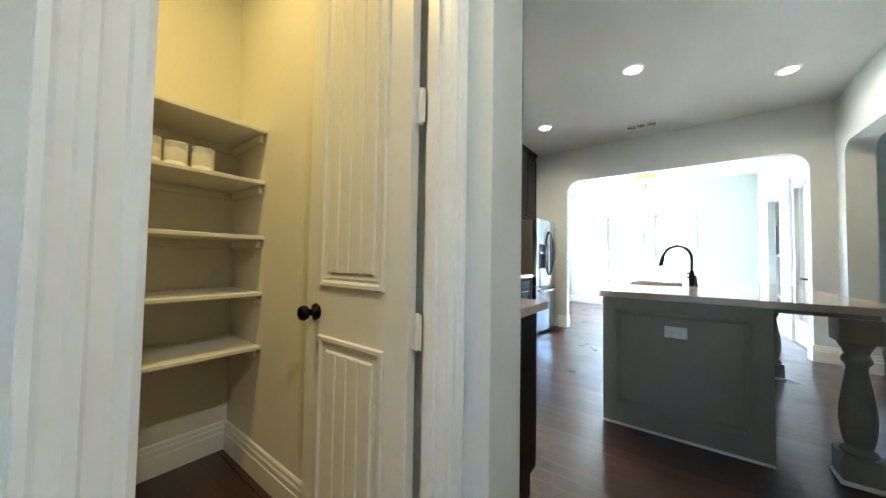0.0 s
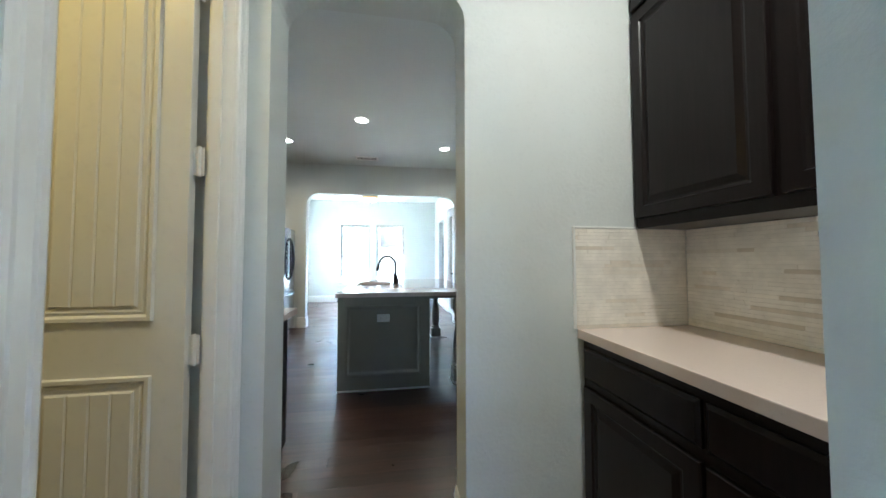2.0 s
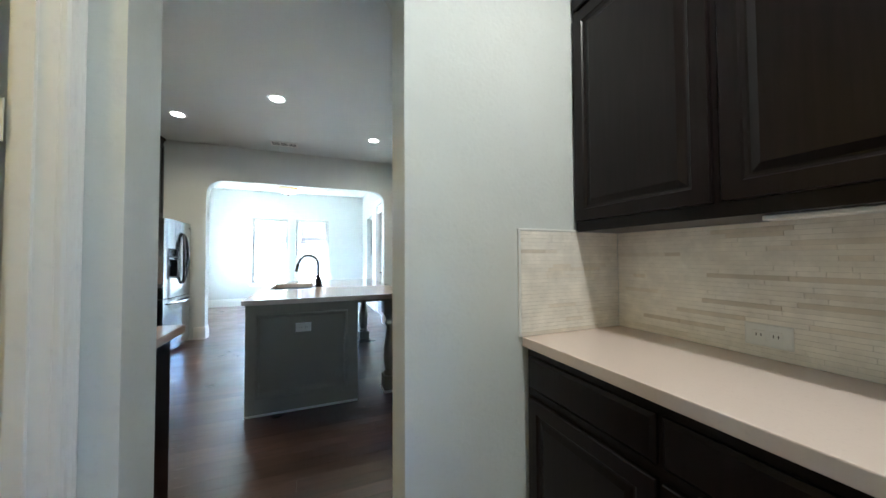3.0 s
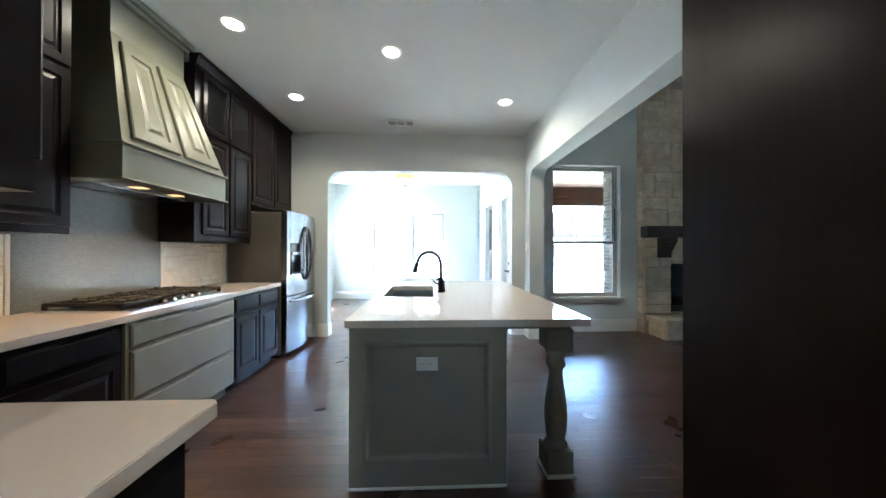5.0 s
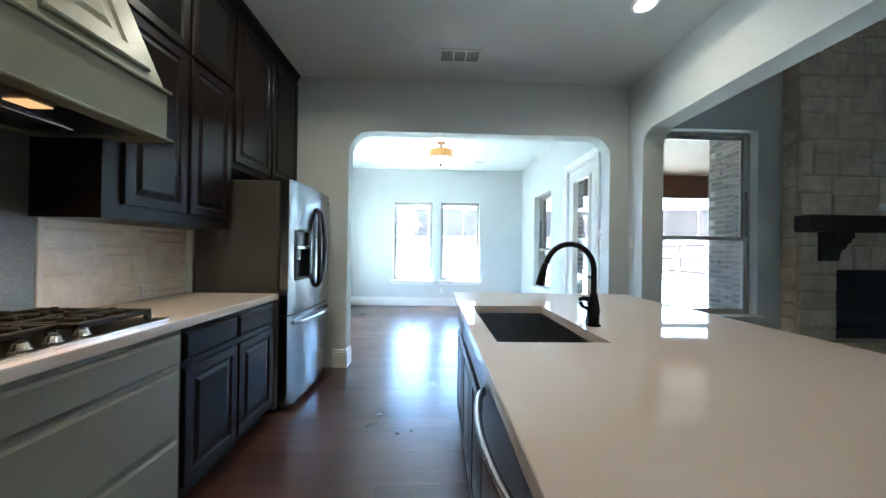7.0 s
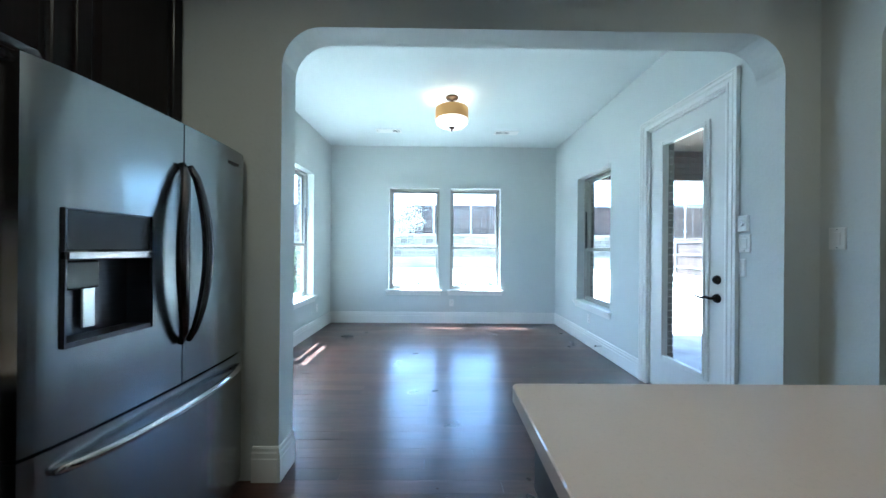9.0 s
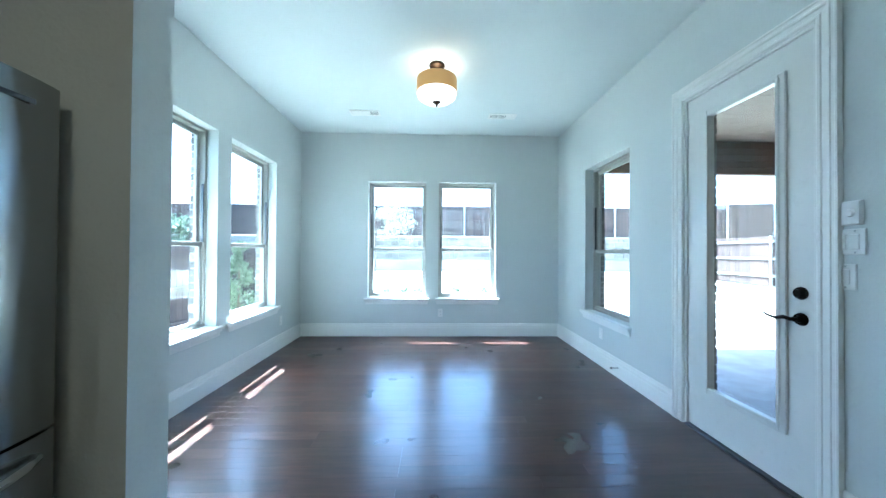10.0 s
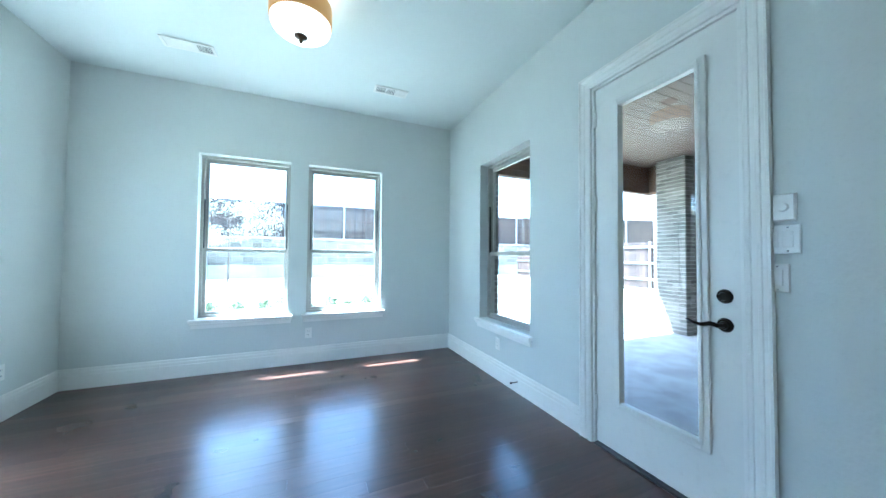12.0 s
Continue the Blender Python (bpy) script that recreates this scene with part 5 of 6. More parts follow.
part("nozzle", tube(bmesh.new(), [(DX, DY, 1.005), (DX - 0.01, DY + 0.002, 1.025), (DX - 0.035, DY + 0.008, 1.030), (DX - 0.055, DY + 0.012, 1.020)], [0.014, 0.013, 0.011, 0.008], 12), BRONZE, sd, "", True)

dw = thing("dishwasher", (0.25, 3.27, 0.0), "dark stainless dishwasher set in the island with a curved bar handle", "dishwasher")
part("front", one(0.222, 0.2545, 2.98, 3.58, 0.11, 0.868, 0.004), STEELD, dw)
part("kick_plate", one(0.29, 0.325, 2.98, 3.58, 0.001, 0.088), BLACK, dw)
pts = [(0.224 - 0.052 * math.sin(math.pi * k / 14) ** 0.6, 3.02 + 0.52 * k / 14, 0.80) for k in range(15)]
part("handle", tube(bmesh.new(), pts, 0.012, 12), STEEL, dw, "curved steel bar handle", True)

# ---- fireplace ----
def stones(u0, u1, z0, z1, rnd, holes=()):
    """Ashlar: a rectangle split at random into stones of mixed size."""
    out = []
    def cut(a, b, c, d):
        w, h = b - a, d - c
        if h <= 0.30 and w < 0.62 or (w < 0.24 and h < 0.5):
            out.append((a, b, c, d))
        elif w > 0.62 and h < 0.56 or (w > 0.34 and h < 0.5 and rnd.random() < 0.35):
            m = a + w * rnd.uniform(0.34, 0.66)
            cut(a, m, c, d)
            cut(m, b, c, d)
        else:
            m = c + h * rnd.uniform(0.38, 0.62)
            cut(a, b, c, m)
            cut(a, b, m, d)
    cut(u0, u1, z0, z1)
    return out


def rough_block(axis, u0, u1, z0, z1, face, sign, out, rnd, gap=0.007):
    """One dressed stone, its outline a little uneven, proud of its bed."""
    j = lambda: rnd.uniform(-0.005, 0.005)
    a, b, c, d = u0 + gap, u1 - gap, z0 + gap, z1 - gap
    base = [(a, c), (b, c), (b, d), (a, d)]
    rim = [(p + j(), q + j()) for p, q in base]
    ins = 0.010
    top = [(p + (ins if k in (0, 3) else -ins), q + (ins if k < 2 else -ins)) for k, (p, q) in enumerate(rim)]
    bm = bmesh.new()
    def P(p, q, h):
        return (p, face + sign * h, q) if axis == "y" else (face + sign * h, p, q)
    rings = [[bm.verts.new(P(p, q, 0.001)) for p, q in base], [bm.verts.new(P(p, q, out * 0.7)) for p, q in rim], [bm.verts.new(P(p, q, out + rnd.uniform(-0.003, 0.004))) for p, q in top]]
    for r0, r1 in zip(rings, rings[1:]):
        for k in range(4):
            bm.faces.new((r0[k], r0[(k + 1) % 4], r1[(k + 1) % 4], r1[k]))
    bm.faces.new(rings[-1])
    return bm


def fireplace():
    rnd = random.Random(21)
    f = thing("fireplace", (4.9, 5.9, 0), "pale limestone fireplace with a tall stone chimney breast", "fireplace")
    x0, x1, yf = 4.0, 5.81, 5.855
    fx0, fx1, fz0, fz1 = 4.43, 5.34, 0.33, 1.09
    core = part("core", boxes((x0 + 0.01, x1 - 0.01, yf, YL - 0.001, 1.09, 5.35), (x0 + 0.01, fx0, yf, YL - 0.001, 0.0, 1.09), (fx1, x1 - 0.01, yf, YL - 0.001, 0.0, 1.09), (fx0, fx1, yf, YL - 0.001, 0.0, 0.33)), LIMEG, f)
    for a, b, c, d in stones(x0, x1, 1.67, 5.34, rnd):
        part("stone", rough_block("y", a, b, c, d, yf, -1, 0.022, rnd), LIME, f)
    n = 5
    for k in range(n):
        a, b = fx0 + (fx1 - fx0) * k / n, fx0 + (fx1 - fx0) * (k + 1) / n
        part("stone", rough_block("y", a, b, fz1, 1.35, yf, -1, 0.022, rnd), LIME, f)
    for a, b, c, d in stones(fx0, fx1, 1.35, 1.67, rnd):
        part("stone", rough_block("y", a, b, c, d, yf, -1, 0.022, rnd), LIME, f)
    for p, q in ((x0, fx0), (fx1, x1)):
        for a, b, c, d in stones(p, q, 0.31, 1.67, rnd):
            part("stone", rough_block("y", a, b, c, d, yf, -1, 0.022, rnd), LIME, f)
    z = 0.31
    while z < 5.2:
        h = rnd.choice((0.16, 0.24, 0.32))
        part("stone", rough_block("x", yf, YL - 0.003, z, z + h, x0 + 0.01, -1, 0.020, rnd), LIME, f)
        z += h
    # hearth
    hh = thing("hearth", (5.0, 5.6, 0), "raised limestone hearth with a smooth slab top", "hearth")
    part("core", one(4.06, 5.95, 5.46, 5.825, 0.0, 0.215), LIMEG, hh)
    x = 4.05
    for w in (0.50, 0.27, 0.46, 0.34, 0.34):
        part("stone", rough_block("y", x, x + w, 0.0, 0.215, 5.46, -1, 0.022, rnd), LIME, hh)
        x += w
    part("stone", rough_block("x", 5.46, 5.82, 0.0, 0.215, 4.06, -1, 0.022, rnd), LIME, hh)
    xs = [4.02, 4.70, 5.34, 6.0]
    for a, b in zip(xs, xs[1:]):
        part("slab", one(a + 0.002, b - 0.002, 5.41, 5.828, 0.2165, 0.305, 0.008, 2), LIME, hh)
    fb = thing("firebox", (4.885, 5.95, 0.33), "black metal firebox with a dark glass front", "firebox")
    part("surround", boxes((fx0 + 0.002, fx0 + 0.04, yf + 0.05, yf + 0.08, fz0 + 0.002, fz1 - 0.002), (fx1 - 0.04, fx1 - 0.002, yf + 0.05, yf + 0.08, fz0 + 0.002, fz1 - 0.002), (fx0 + 0.04, fx1 - 0.04, yf + 0.05, yf + 0.08, fz1 - 0.05, fz1 - 0.002), (fx0 + 0.04, fx1 - 0.04, yf + 0.05, yf + 0.08, fz0 + 0.002, fz0 + 0.10)), FIREBOX, fb)
    part("back_plate", one(fx0 + 0.003, fx1 - 0.003, yf + 0.10, yf + 0.13, fz0 + 0.002, fz1 - 0.002), FIREBOX, fb)
    part("glass_front", one(fx0 + 0.04, fx1 - 0.04, yf + 0.06, yf + 0.066, fz0 + 0.10, fz1 - 0.05), CABGLASS, fb)
    m = thing("mantel_shelf", (4.95, 5.75, 1.5), "dark stained wooden mantel shelf on carved corbels", "mantel")
    part("beam", one(3.93, 6.0, 5.655, 5.832, 1.495, 1.665, 0.008, 2), MANTELW, m)
    for cx in (4.20, 5.44):
        prof = [(5.832, 1.4945), (5.672, 1.4945), (5.672, 1.43), (5.695, 1.415), (5.70, 1.385), (5.735, 1.36), (5.74, 1.325), (5.775, 1.30), (5.79, 1.25), (5.80, 1.185), (5.832, 1.185)]
        bm = prism(bmesh.new(), prof, ON_X, cx, cx + 0.20)
        part("corbel", bm, MANTELW, m)
    cb = single("cable", tube(bmesh.new(), [(4.98, 5.825, 1.76), (4.99, 5.80, 1.765), (5.03, 5.79, 1.79), (5.055, 5.79, 1.76), (5.05, 5.80, 1.70), (5.04, 5.81, 1.669)], 0.007, 8), BLACK, "short black cable looping out above the mantel", "cable", "", True)
    o = outlet((4.93, yf - 0.028, 1.78), (1, 0, 0), True, label="white outlet plate set in the stone above the mantel")
    rnd2 = random.Random(4)
    for k in range(3):
        pts = [(6.02 + k * 0.03, 5.80, 0.42 - k * 0.03), (6.1 + k * 0.02, 5.72, 0.30 + k * 0.03), (6.22, 5.66, 0.12), (6.35 + k * 0.05, 5.62 - k * 0.04, 0.03), (6.6 + k * 0.05, 5.66, 0.012)]
        single("cable", tube(bmesh.new(), pts, 0.006, 6), BLACK, "loose black cable lying by the hearth", "cable", "loose cables", True)


fireplace()

# ---- ceiling fittings ----
for lx, ly in DOWNLIGHTS:
    d = thing("downlight", (lx, ly, CZ), "round white recessed downlight, lit", "ceiling light", "kitchen downlights")
    bm = lathe(bmesh.new(), [(0.095, CZ - 0.0005), (0.093, CZ - 0.006), (0.068, CZ - 0.008), (0.066, CZ - 0.002)], lx, ly, 32)
    part("trim_ring", bm, WHITEP, d, "", True)
    part("lens", lathe(bmesh.new(), [(0.064, CZ - 0.009), (0.062, CZ - 0.0105), (0.02, CZ - 0.012)], lx, ly, 32), BULB, d, "", True)


def vent(x0, x1, y0, y1, n=3, shut=()):
    v = thing("ceiling_vent", ((x0 + x1) / 2, (y0 + y1) / 2, CZ), "white ceiling air register with three louvred bays", "vent", "ceiling vents")
    # Dark sheet stands in for the shade of the duct behind the louvres.
    part("duct_shade", one(x0 + 0.01, x1 - 0.01, y0 + 0.01, y1 - 0.01, CZ - 0.003, CZ - 0.001), SLOT, v)
    part("frame", boxes((x0, x1, y0, y0 + 0.025, CZ - 0.012, CZ - 0.0035), (x0, x1, y1 - 0.025, y1, CZ - 0.012, CZ - 0.0035), (x0, x0 + 0.025, y0 + 0.025, y1 - 0.025, CZ - 0.012, CZ - 0.0035), (x1 - 0.025, x1, y0 + 0.025, y1 - 0.025, CZ - 0.012, CZ - 0.0035), bevel=0.002), WHITEP, v)
    w = (x1 - x0 - 0.05) / n
    for k in range(n):
        a = x0 + 0.025 + k * w
        bm = bmesh.new()
        if k:
            box(bm, a - 0.006, a + 0.006, y0 + 0.025, y1 - 0.025, CZ - 0.012, CZ - 0.0035)
        q = 9
        for k2 in range(q):
            c = a + (k2 + 0.75) * w / (q + 0.5)
            h = 0.0058 if k in shut else 0.0018
            box(bm, c - h, c + h, y0 + 0.025, y1 - 0.025, CZ - 0.011, CZ - 0.0045)
        part("louvres", bm, WHITEP, v)


vent(0.07, 0.46, 5.34, 5.54)
vent(-0.96, -0.58, 8.78, 8.93, 3, (0, 1))
vent(0.82, 1.18, 8.81, 8.96, 3, (2,))

lp = thing("ceiling_lamp", (0.14, 7.80, CZ), "lit drum ceiling lamp with an amber fabric shade and glass bowl", "ceiling lamp")
part("canopy", lathe(bmesh.new(), [(0.073, CZ - 0.001), (0.074, CZ - 0.012), (0.062, CZ - 0.024), (0.020, CZ - 0.030), (0.016, CZ - 0.040)], 0.14, 7.80), BRASS, lp, "", True)
part("stem", lathe(bmesh.new(), [(0.010, CZ - 0.12), (0.010, CZ - 0.095), (0.020, CZ - 0.085), (0.024, CZ - 0.07), (0.018, CZ - 0.055), (0.010, CZ - 0.045), (0.010, CZ - 0.0405)], 0.14, 7.80), BRASS, lp, "", True)
bm = bmesh.new()
ra = [[bm.verts.new((0.14 + r * math.cos(k * math.pi / 24), 7.80 + r * math.sin(k * math.pi / 24), z)) for k in range(48)] for r, z in ((0.190, 2.775), (0.192, 2.785), (0.192, 2.902), (0.190, 2.910), (0.186, 2.902), (0.186, 2.785))]
for a, b in zip(ra, ra[1:] + ra[:1]):
    for k in range(48):
        bm.faces.new((a[k], a[(k + 1) % 48], b[(k + 1) % 48], b[k]))
part("shade", bm, SHADEM, lp, "amber fabric drum shade", True)
part("bowl", lathe(bmesh.new(), [(0.184, 2.785), (0.186, 2.770), (0.178, 2.745), (0.150, 2.722), (0.100, 2.705), (0.02, 2.698)], 0.14, 7.80, 40), BOWLM, lp, "frosted white glass bowl", True)
part("spider", boxes((-0.046, 0.326, 7.796, 7.804, 2.897, 2.903), (0.136, 0.144, 7.614, 7.986, 2.896, 2.902), (0.135, 0.145, 7.795, 7.805, 2.79, 2.93)), BRASS, lp)
part("finial", lathe(bmesh.new(), [(0.034, 2.6985), (0.042, 2.694), (0.036, 2.687), (0.014, 2.678), (0.010, 2.668), (0.013, 2.660), (0.005, 2.650)], 0.14, 7.80), BRASS, lp, "", True)

ds = thing("door_stop", (NR - 0.017, 7.97, 0.10), "thin dark door stop on the white skirting", "door stop")
part("rod", tube(bmesh.new(), [(NR - 0.018, 7.97, 0.105), (NR - 0.085, 7.97, 0.105)], 0.004, 8), BRONZE, ds)
part("tip", tube(bmesh.new(), [(NR - 0.085, 7.97, 0.105), (NR - 0.098, 7.97, 0.105)], 0.009, 10), BLACK, ds)

# ---- pantry shelves and cans ----
for z in (0.66, 0.935, 1.225, 1.512, 1.785):
    s = thing("pantry_shelf", (-1.31, 0.2, z), "white painted pantry shelf on wooden cleats", "shelf", "pantry shelves")
    part("board", one(-1.458, -1.05, -0.88, 1.042, z - 0.02, z, 0.003), PANTRYP, s)
    part("cleat", boxes((-1.458, -1.09, 1.022, 1.042, z - 0.062, z - 0.021), (-1.458, -1.44, -0.88, 1.02, z - 0.062, z - 0.021), bevel=0.002), PANTRYP, s)
for k, (cx, cy) in enumerate(((-1.115, 0.785), (-1.12, 0.685), (-1.11, 0.590))):
    c = thing("paint_can", (cx, cy, 1.512), "small pale paint can with a faded label on a shelf", "can", "paint cans")
    part("can_body", lathe(bmesh.new(), [(0.044, 1.5125), (0.045, 1.516), (0.043, 1.519), (0.043, 1.611), (0.045, 1.614), (0.045, 1.618), (0.039, 1.619), (0.037, 1.613)], cx, cy, 28), TRIM, c, "", True)
    part("can_label", lathe(bmesh.new(), [(0.0433, 1.532), (0.0436, 1.533), (0.0436, 1.585), (0.0433, 1.586)], cx, cy, 28), PANTRYP, c, "", True)

# ---- outside ----
def terrain():
    """One sheet of lawn that rises a little towards the back wall and goes on to the horizon."""
    bm = bmesh.new()
    xs = [-900, -300, -100, -45, -25, -14, -9, -6, -4.5, -3, -1, 1, 3, 5, 8, 12, 18, 26, 45, 100, 300, 900]
    ys = [-900, -300, -80, -20, -5, 0, 3, 6, 8, 10, 12, 14, 17, 20, 23.6, 24.4, 30, 45, 100, 300, 900]
    def h(x, y):
        z = -0.16
        if y > 10:
            z += 0.30 * min(1, (y - 10) / 14)
        if y > 24:
            z += 1.9 * min(1, (y - 24) / 0.6)
        if x < -4.5:
            z -= 0.35 * min(1, (-4.5 - x) / 3)
        return z
    g = [[bm.verts.new((x, y, h(x, y))) for y in ys] for x in xs]
    for i in range(len(xs) - 1):
        for j in range(len(ys) - 1):
            bm.faces.new((g[i][j], g[i + 1][j], g[i + 1][j + 1], g[i][j + 1]))
    return setting("ground", bm, GRASS, "pale sunlit lawn")


terrain()
setting("patio_slab", one(2.27, 6.5, 6.31, 9.95, -0.16, -0.045), CONCRETE, "smooth grey concrete patio floor")
bm = bmesh.new()
for k in range(30):
    box(bm, 2.27, 6.6, 6.31 + k * 0.12, 6.31 + (k + 1) * 0.12 - 0.004, 3.051, 3.07)
setting("ceiling_patio", bm, PATIOC, "stained wooden patio ceiling")
# Second slab is unseen, added to keep the sun off the brick wing.
setting("roof_patio_and_shade", boxes((2.27, 6.75, 6.2, 10.1, 3.072, 3.3), (6.75, 8.1, 6.2, 8.9, 3.072, 3.3)), ROOFM)
pb = thing("patio_beam", (4.4, 9.72, 2.53), "stained cedar patio beam", "beam")
part("core", boxes((2.28, 6.6, 9.66, 9.80, 2.545, 3.05), (6.36, 6.58, 6.32, 9.66, 2.545, 3.05)), CEDAR, pb)
for k in range(5):
    part("board", one(2.28, 6.35, 9.638, 9.6585, 2.532 + k * 0.102, 2.532 + (k + 1) * 0.102 - 0.005, 0.003), CEDAR, pb)


def brick_column(x0, x1, y0, y1, z0, z1):
    c = thing("brick_column", ((x0 + x1) / 2, (y0 + y1) / 2, z0), "light brick patio column", "column")
    part("core", one(x0, x1, y0, y1, z0, z1), MORTAR, c)
    bm = bmesh.new()
    rnd = random.Random(8)
    rows = int((z1 - z0) / 0.067)
    for r in range(rows):
        z = z0 + r * 0.067 + 0.005
        for side in range(4):
            a0, a1 = ((x0, x1) if side % 2 == 0 else (y0, y1))
            u = a0 - (0.1 if r % 2 else 0)
            while u < a1:
                a, b = max(u, a0) , min(u + 0.2, a1)
                u += 0.21
                if b - a < 0.02:
                    continue
                e = 0.010 + rnd.uniform(-0.002, 0.003)
                if side == 0:
                    box(bm, a, b, y0 - e, y0 - 0.001, z, z + 0.057)
                elif side == 2:
                    box(bm, a, b, y1 + 0.001, y1 + e, z, z + 0.057)
                elif side == 1:
                    box(bm, x0 - e, x0 - 0.001, a, b, z, z + 0.057)
                else:
                    box(bm, x1 + 0.001, x1 + e, a, b, z, z + 0.057)
    tagged(part("bricks", bm, BRICK, c), kind="stuff")
    return c


brick_column(6.12, 6.60, 8.86, 9.34, -0.045, 3.045)


def fence(name, p, q, z0, z1, mat, label, step=0.145, rails=(0.2, 0.55, 0.9), postevery=2.4, side=1, posts=GALV, railmat=None):
    """Upright boards on rails and posts between two places; side: where rails and posts show."""
    a, b = Vector((*p, 0)), Vector((*q, 0))
    d = (b - a)
    L = d.length
    d.normalize()
    n = Vector((-d.y, d.x, 0)) * side
    f = thing(name, (a.x, a.y, z0), label, "fence")
    rnd = random.Random(name + str(p))
    M = Matrix(((d.x, n.x, 0, a.x), (d.y, n.y, 0, a.y), (0, 0, 1, 0), (0, 0, 0, 1)))
    bm = bmesh.new()
    k = 0
    cnt = int(L / step)
    for k in range(cnt):
        box(bm, k * step + 0.003, (k + 1) * step - 0.003, -0.02 + rnd.uniform(0, 0.004), 0.0, z0, z1 + rnd.uniform(-0.012, 0.012))
    bmesh.ops.transform(bm, matrix=M, verts=bm.verts)
    tagged(part("boards", bm, mat, f), kind="stuff")
    for r in rails:
        z = z0 + (z1 - z0) * r
        bm = one(0, L, 0.002, 0.04, z - 0.045, z + 0.045)
        bmesh.ops.transform(bm, matrix=M, verts=bm.verts)
        part("rail", bm, railmat or mat, f)
    x = postevery * 0.5
    while x < L:
        bm = one(x - 0.035, x + 0.035, 0.042, 0.10, z0 - 0.1, z1 + 0.02, 0.01)
        for r in rails:
            z = z0 + (z1 - z0) * r
            box(bm, x - 0.09, x + 0.09, 0.041, 0.06, z - 0.025, z + 0.025)
        bmesh.ops.transform(bm, matrix=M, verts=bm.verts)
        part("post", bm, posts, f)
        x += postevery
    return f


fence("garden_fence", (-16, 24.5), (14.6, 24.5), 2.25, 4.15, FENCEW, "dark stained board fence with steel posts above a stone retaining wall", side=-1)
fence("garden_fence", (14.6, 24.5), (34, 19.5), 2.1, 4.3, FENCEL, "weathered brown board fence behind the garden", side=-1)
fence("garden_fence", (-4.6, 10.0), (-4.6, 24.5), -0.45, 1.36, FENCEW, "dark stained board fence beside the house", side=-1, posts=FENCEW)
fence("garden_fence", (-4.6, -3.0), (-4.6, 9.98), -0.45, 0.55, FENCEW, "low dark stained board fence beside the house", side=-1, posts=FENCEW)
fence("garden_fence", (13.0, 8.0), (13.0, 23.0), 0.05, 1.95, FENCEW, "dark board fence with pale rails", side=1, railmat=GALV)


fence("garden_fence", (-15.5, 6.0), (-15.5, 40.0), 0.9, 1.95, FENCEW, "dark board fence at the far side of the next lawn", side=-1)
LAWN = painted("green_lawn", (0.017, 0.022, 0.012), 0.95, 30.0, 0.8, 0.03, 0.2)
for nd in LAWN.node_tree.nodes:
    if nd.type == "BSDF_PRINCIPLED":
        nd.inputs["Specular IOR Level"].default_value = 0.0
bm = bmesh.new()
prism(bm, [(-15.4, 1.02), (-9.0, 0.40), (-4.75, -0.20), (-4.75, -0.6), (-15.4, -0.6)], ON_Y, 3.0, 24.0)
setting("ground_lawn", bm, LAWN, "green lawn rising beyond the side fence")


def retaining_wall():
    w = setting("retaining_wall", one(-16, 15, 24.06, 24.4, -0.2, 2.2), CONCRETE, "pale rough stone retaining wall")
    rnd = random.Random(31)
    bm = bmesh.new()
    z = -0.1
    while z < 2.15:
        h = rnd.uniform(0.2, 0.34)
        h = min(h, 2.22 - z)
        x = -16 + rnd.uniform(-0.3, 0)
        while x < 15:
            l = rnd.uniform(0.3, 0.8)
            b = rough_block("y", x, x + l, z, z + h, 24.06, -1, rnd.uniform(0.03, 0.06), rnd, 0.012)
            me = bpy.data.meshes.new("t")
            b.to_mesh(me)
            b.free()
            bm.from_mesh(me)
            bpy.data.meshes.remove(me)
            x += l
        z += h
    tagged(part("wall_stones", bm, RETAIN, w), kind="stuff")


retaining_wall()


def leaf_cloud(bm, blobs, count, size, rnd):
    for k in range(count):
        cx, cy, cz, r = rnd.choice(blobs)
        v = Vector((rnd.gauss(0, 1), rnd.gauss(0, 1), rnd.gauss(0, 1))).normalized() * r * rnd.random() ** 0.4
        p = Vector((cx, cy, cz)) + v
        m = Matrix.Translation(p) @ Euler((rnd.uniform(0, 6.3), rnd.uniform(0, 6.3), rnd.uniform(0, 6.3))).to_matrix().to_4x4()
        s = size * rnd.uniform(0.6, 1.3)
        q = [bm.verts.new(m @ Vector(c)) for c in ((-s, 0, 0), (0, -s * 0.5, s * 0.15), (s, 0, 0), (0, s * 0.5, s * 0.15))]
        bm.faces.new(q)
    return bm


def tree(x, y, z, height, spread, label, mat, seed, leaves=2600, size=0.05):
    rnd = random.Random(seed)
    t = thing("garden_tree", (x, y, z), label, "tree")
    bm = tube(bmesh.new(), [(x, y, z - 0.05), (x + 0.02, y, z + height * 0.4), (x - 0.01, y, z + height * 0.9)], [0.045, 0.032, 0.008], 8)
    blobs = []
    for k in range(16):
        a = rnd.uniform(0, 6.28)
        h = z + height * rnd.uniform(0.38, 0.80)
        r = spread * rnd.uniform(0.6, 1.0) * (1.1 - abs((h - z) / height - 0.6))
        e = (x + math.cos(a) * r, y + math.sin(a) * r, h + height * 0.12)
        tube(bm, [(x, y, h), ((x + e[0]) / 2, (y + e[1]) / 2, h + height * 0.04), e], [0.014, 0.010, 0.004], 6)
        for q in (0.6, 1.0):
            blobs.append((x + (e[0] - x) * q, y + (e[1] - y) * q, h + (e[2] - h) * q, spread * 0.24))
    part("trunk", bm, BARK, t)
    tagged(part("crown", leaf_cloud(bmesh.new(), blobs, leaves, size, rnd), mat, t), kind="stuff")


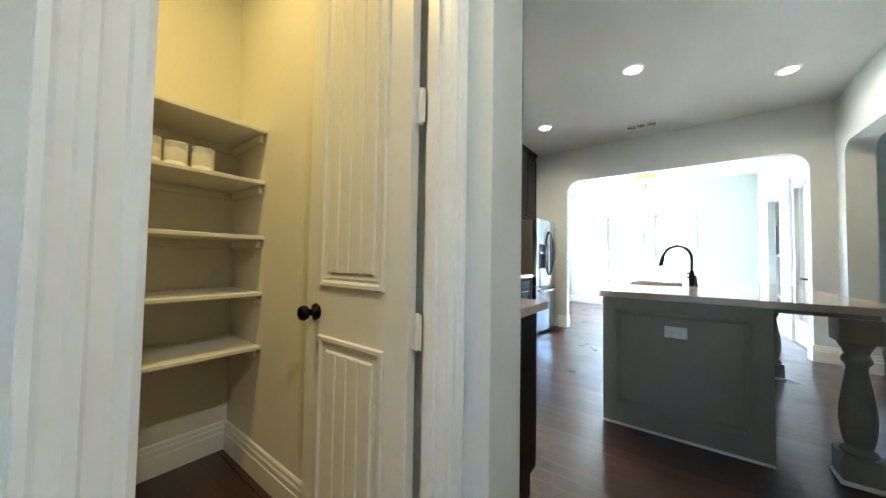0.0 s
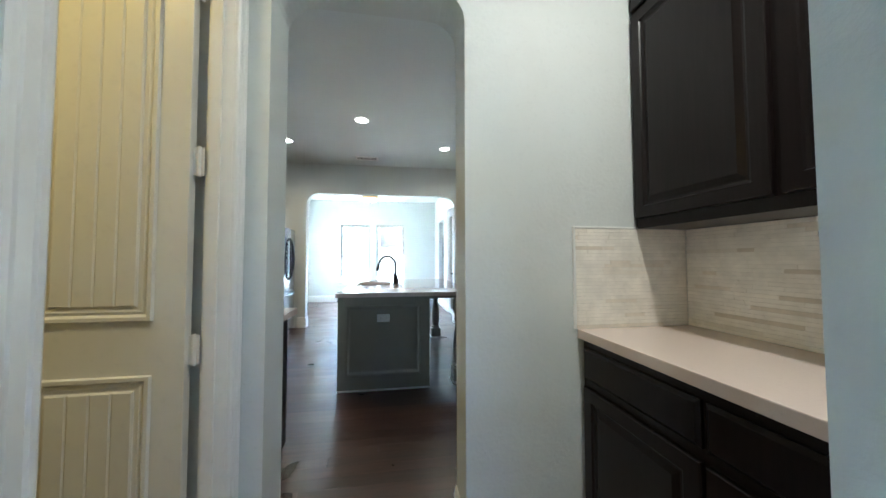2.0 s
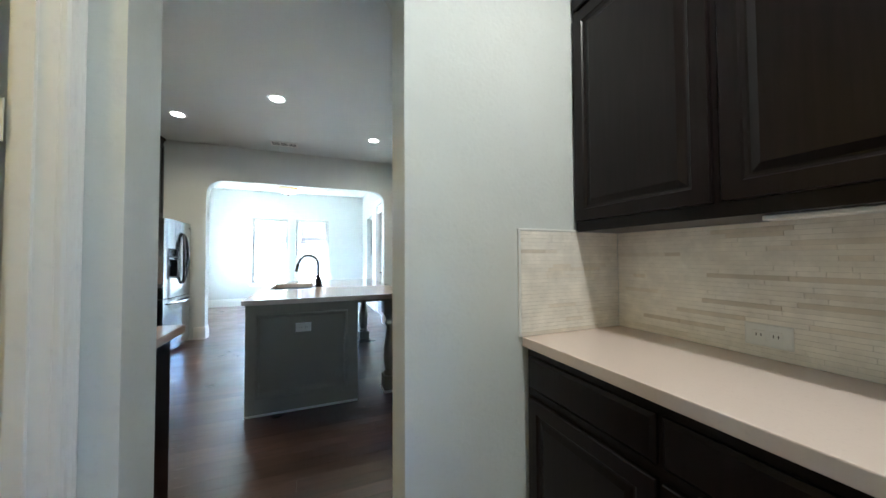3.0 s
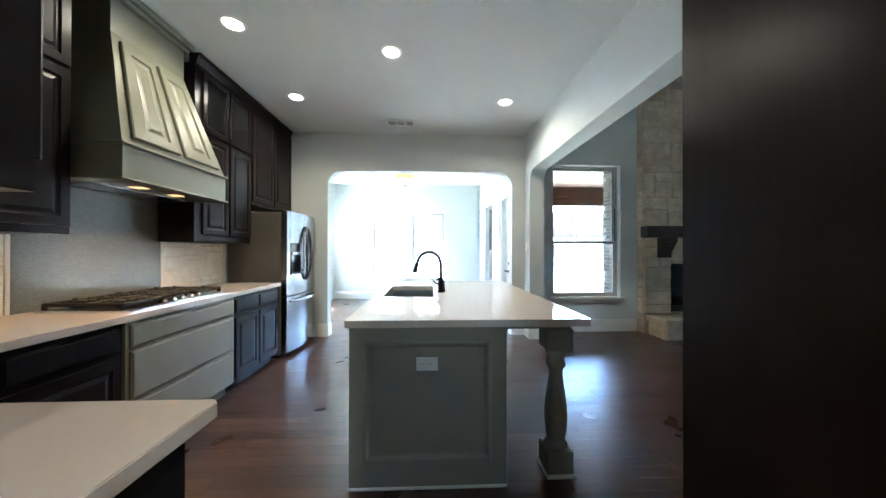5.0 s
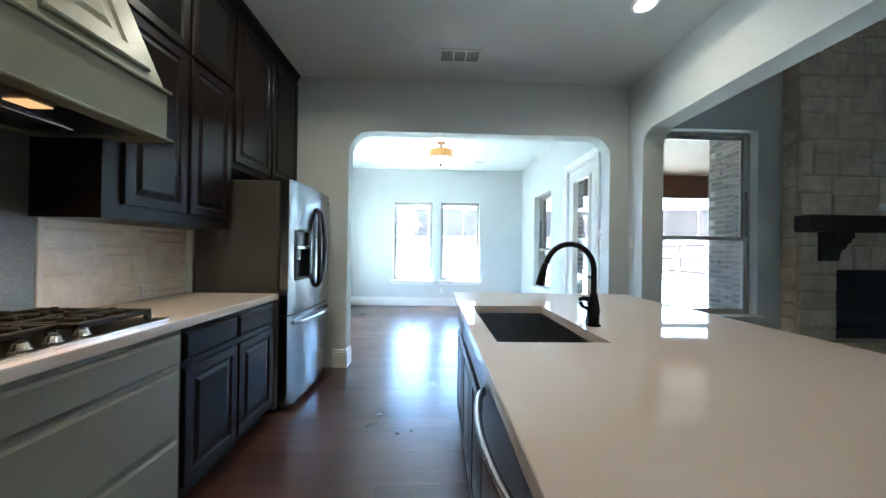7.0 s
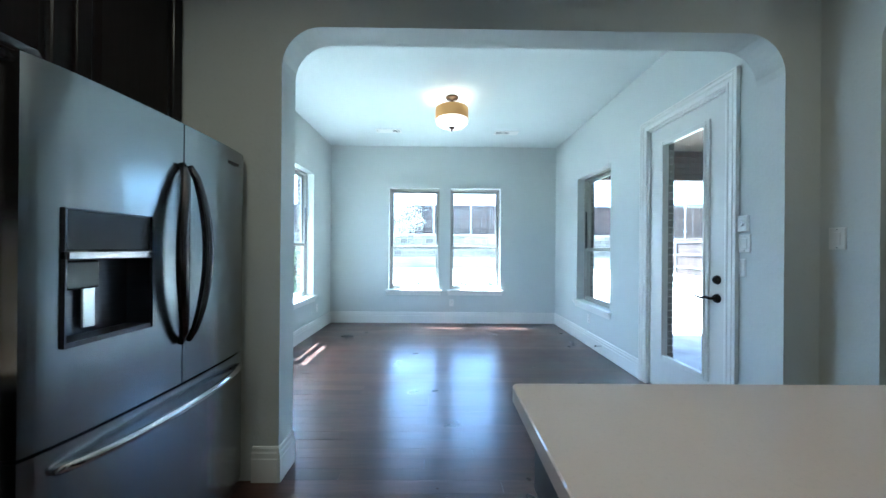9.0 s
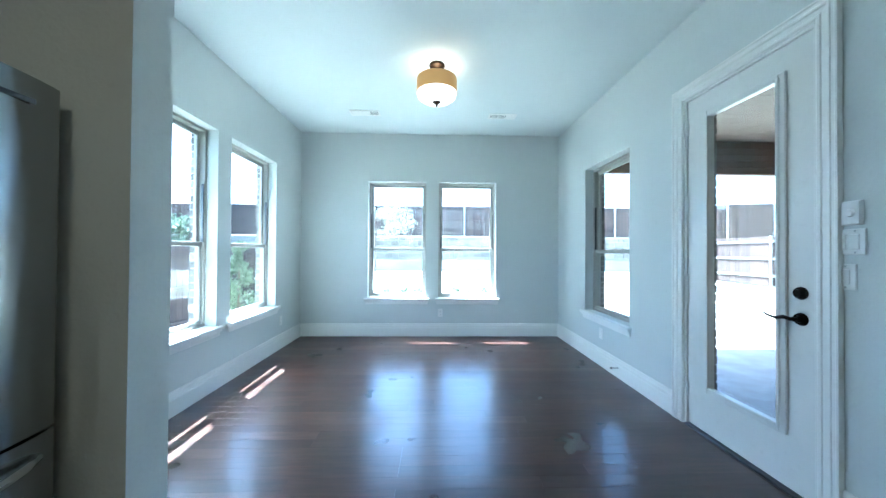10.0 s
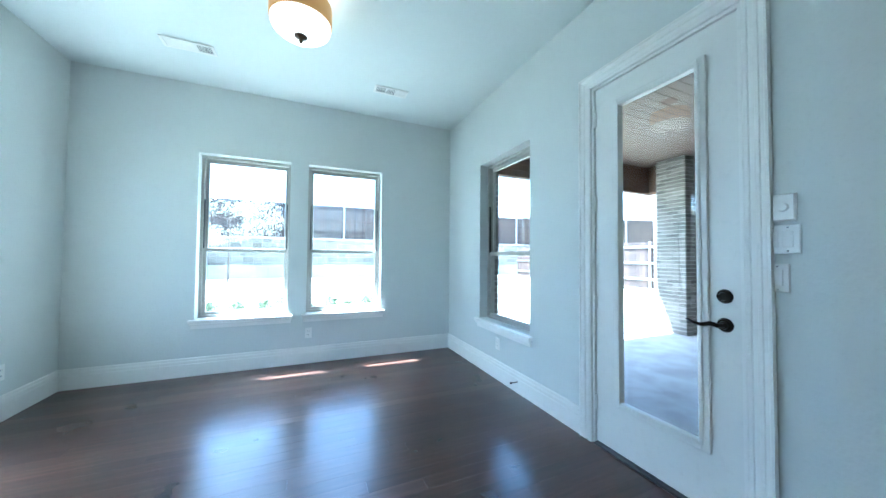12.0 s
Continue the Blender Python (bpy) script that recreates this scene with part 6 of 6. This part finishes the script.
tree(-2.95, 21.3, 0.08, 3.9, 1.75, "small young garden tree with pale sunlit leaves", BLOSSOM, 5, 2300, 0.055)
def shrub(x, y, z, h, r, seed, n=2400, size=0.035, label="dense upright evergreen shrub with sunlit leaves"):
    rnd = random.Random(seed)
    s = thing("garden_shrub", (x, y, z), label, "shrub")
    part("stem", tube(bmesh.new(), [(x, y, z - 0.05), (x, y, z + h * 0.8)], [0.03, 0.01], 6), BARK, s)
    blobs = []
    for k in range(26):
        f = k / 25
        a = rnd.uniform(0, 6.28)
        rr = r * (1.05 - f * 0.8)
        blobs.append((x + math.cos(a) * rr * 0.6, y + math.sin(a) * rr * 0.6, z + 0.1 + h * 0.9 * f, rr * 0.55))
    tagged(part("foliage", leaf_cloud(bmesh.new(), blobs, n, size, rnd), LEAF, s), kind="stuff")


shrub(-3.0, 9.95, -0.2, 1.65, 0.36, 9)
shrub(-4.0, 13.5, -0.2, 1.9, 0.6, 10, 1800, 0.05)
rnd = random.Random(77)
for k in range(13):
    shrub(-2.7 + k * 0.42 + rnd.uniform(-0.1, 0.1), 12.6 + rnd.uniform(-0.3, 0.3), -0.12, 0.40, 0.34, 40 + k, 420, 0.035, "low leafy garden plant in the bed outside the windows")


def house_far(x, y, w, d, h, roof, label):
    o = thing("neighbour_house", (x, y, -0.5), label, "house")
    part("wall", one(x - w / 2, x + w / 2, y - d / 2, y + d / 2, -0.6, h), MORTAR, o)
    bm = prism(bmesh.new(), [(y - d / 2 - 0.4, h), (y + d / 2 + 0.4, h), (y, h + roof)], ON_X, x - w / 2 - 0.4, x + w / 2 + 0.4)
    part("roof", bm, ROOFM, o)
    for k in (-1, 1):
        wn2 = part("window", one(x + w / 2 - 0.02, x + w / 2 + 0.03, y + k * d / 4 - 0.6, y + k * d / 4 + 0.6, 0.9, 2.3), TRIM, o)
        part("pane", one(x + w / 2 + 0.031, x + w / 2 + 0.04, y + k * d / 4 - 0.5, y + k * d / 4 + 0.5, 1.0, 2.2), CABGLASS, wn2)


house_far(-30, 22, 10, 12, 2.9, 2.6, "pale neighbouring house with a gable roof")
house_far(-34, 40, 12, 14, 2.7, 2.2, "pale neighbouring house behind the fence")
tree(-16, 24, -0.5, 4.2, 2.0, "bushy green tree behind the side fence", LEAF, 15, 2200, 0.14)

# ---- boards of the kitchen and nook floor ----
def main_span(y):
    return (NL, NR) if y >= 5.95 else (XK, XR)


rnd = random.Random(2)
vs = []
for x, y, ln in board_rows(main_span, 1.0, NB, rnd):
    vs.append((x, y, ln))
near = [b for b in vs if b[0] + b[2] > -1.2 and b[0] < 1.9 and b[1] > 1.9][:300]
nearset = set(near)
for x, y, ln in near:
    o = new("floorboard", plank_mesh(ln))
    o.location = (x, y, 0)
    o.parent = floor_main
bm = bmesh.new()
for b in vs:
    if b not in nearset:
        box(bm, b[0], b[0] + b[2] - 0.0008, b[1], b[1] + FW - 0.0009, -0.02, 0)
tagged(part("edge_boards", bm, FLOORW, floor_main), kind="stuff")
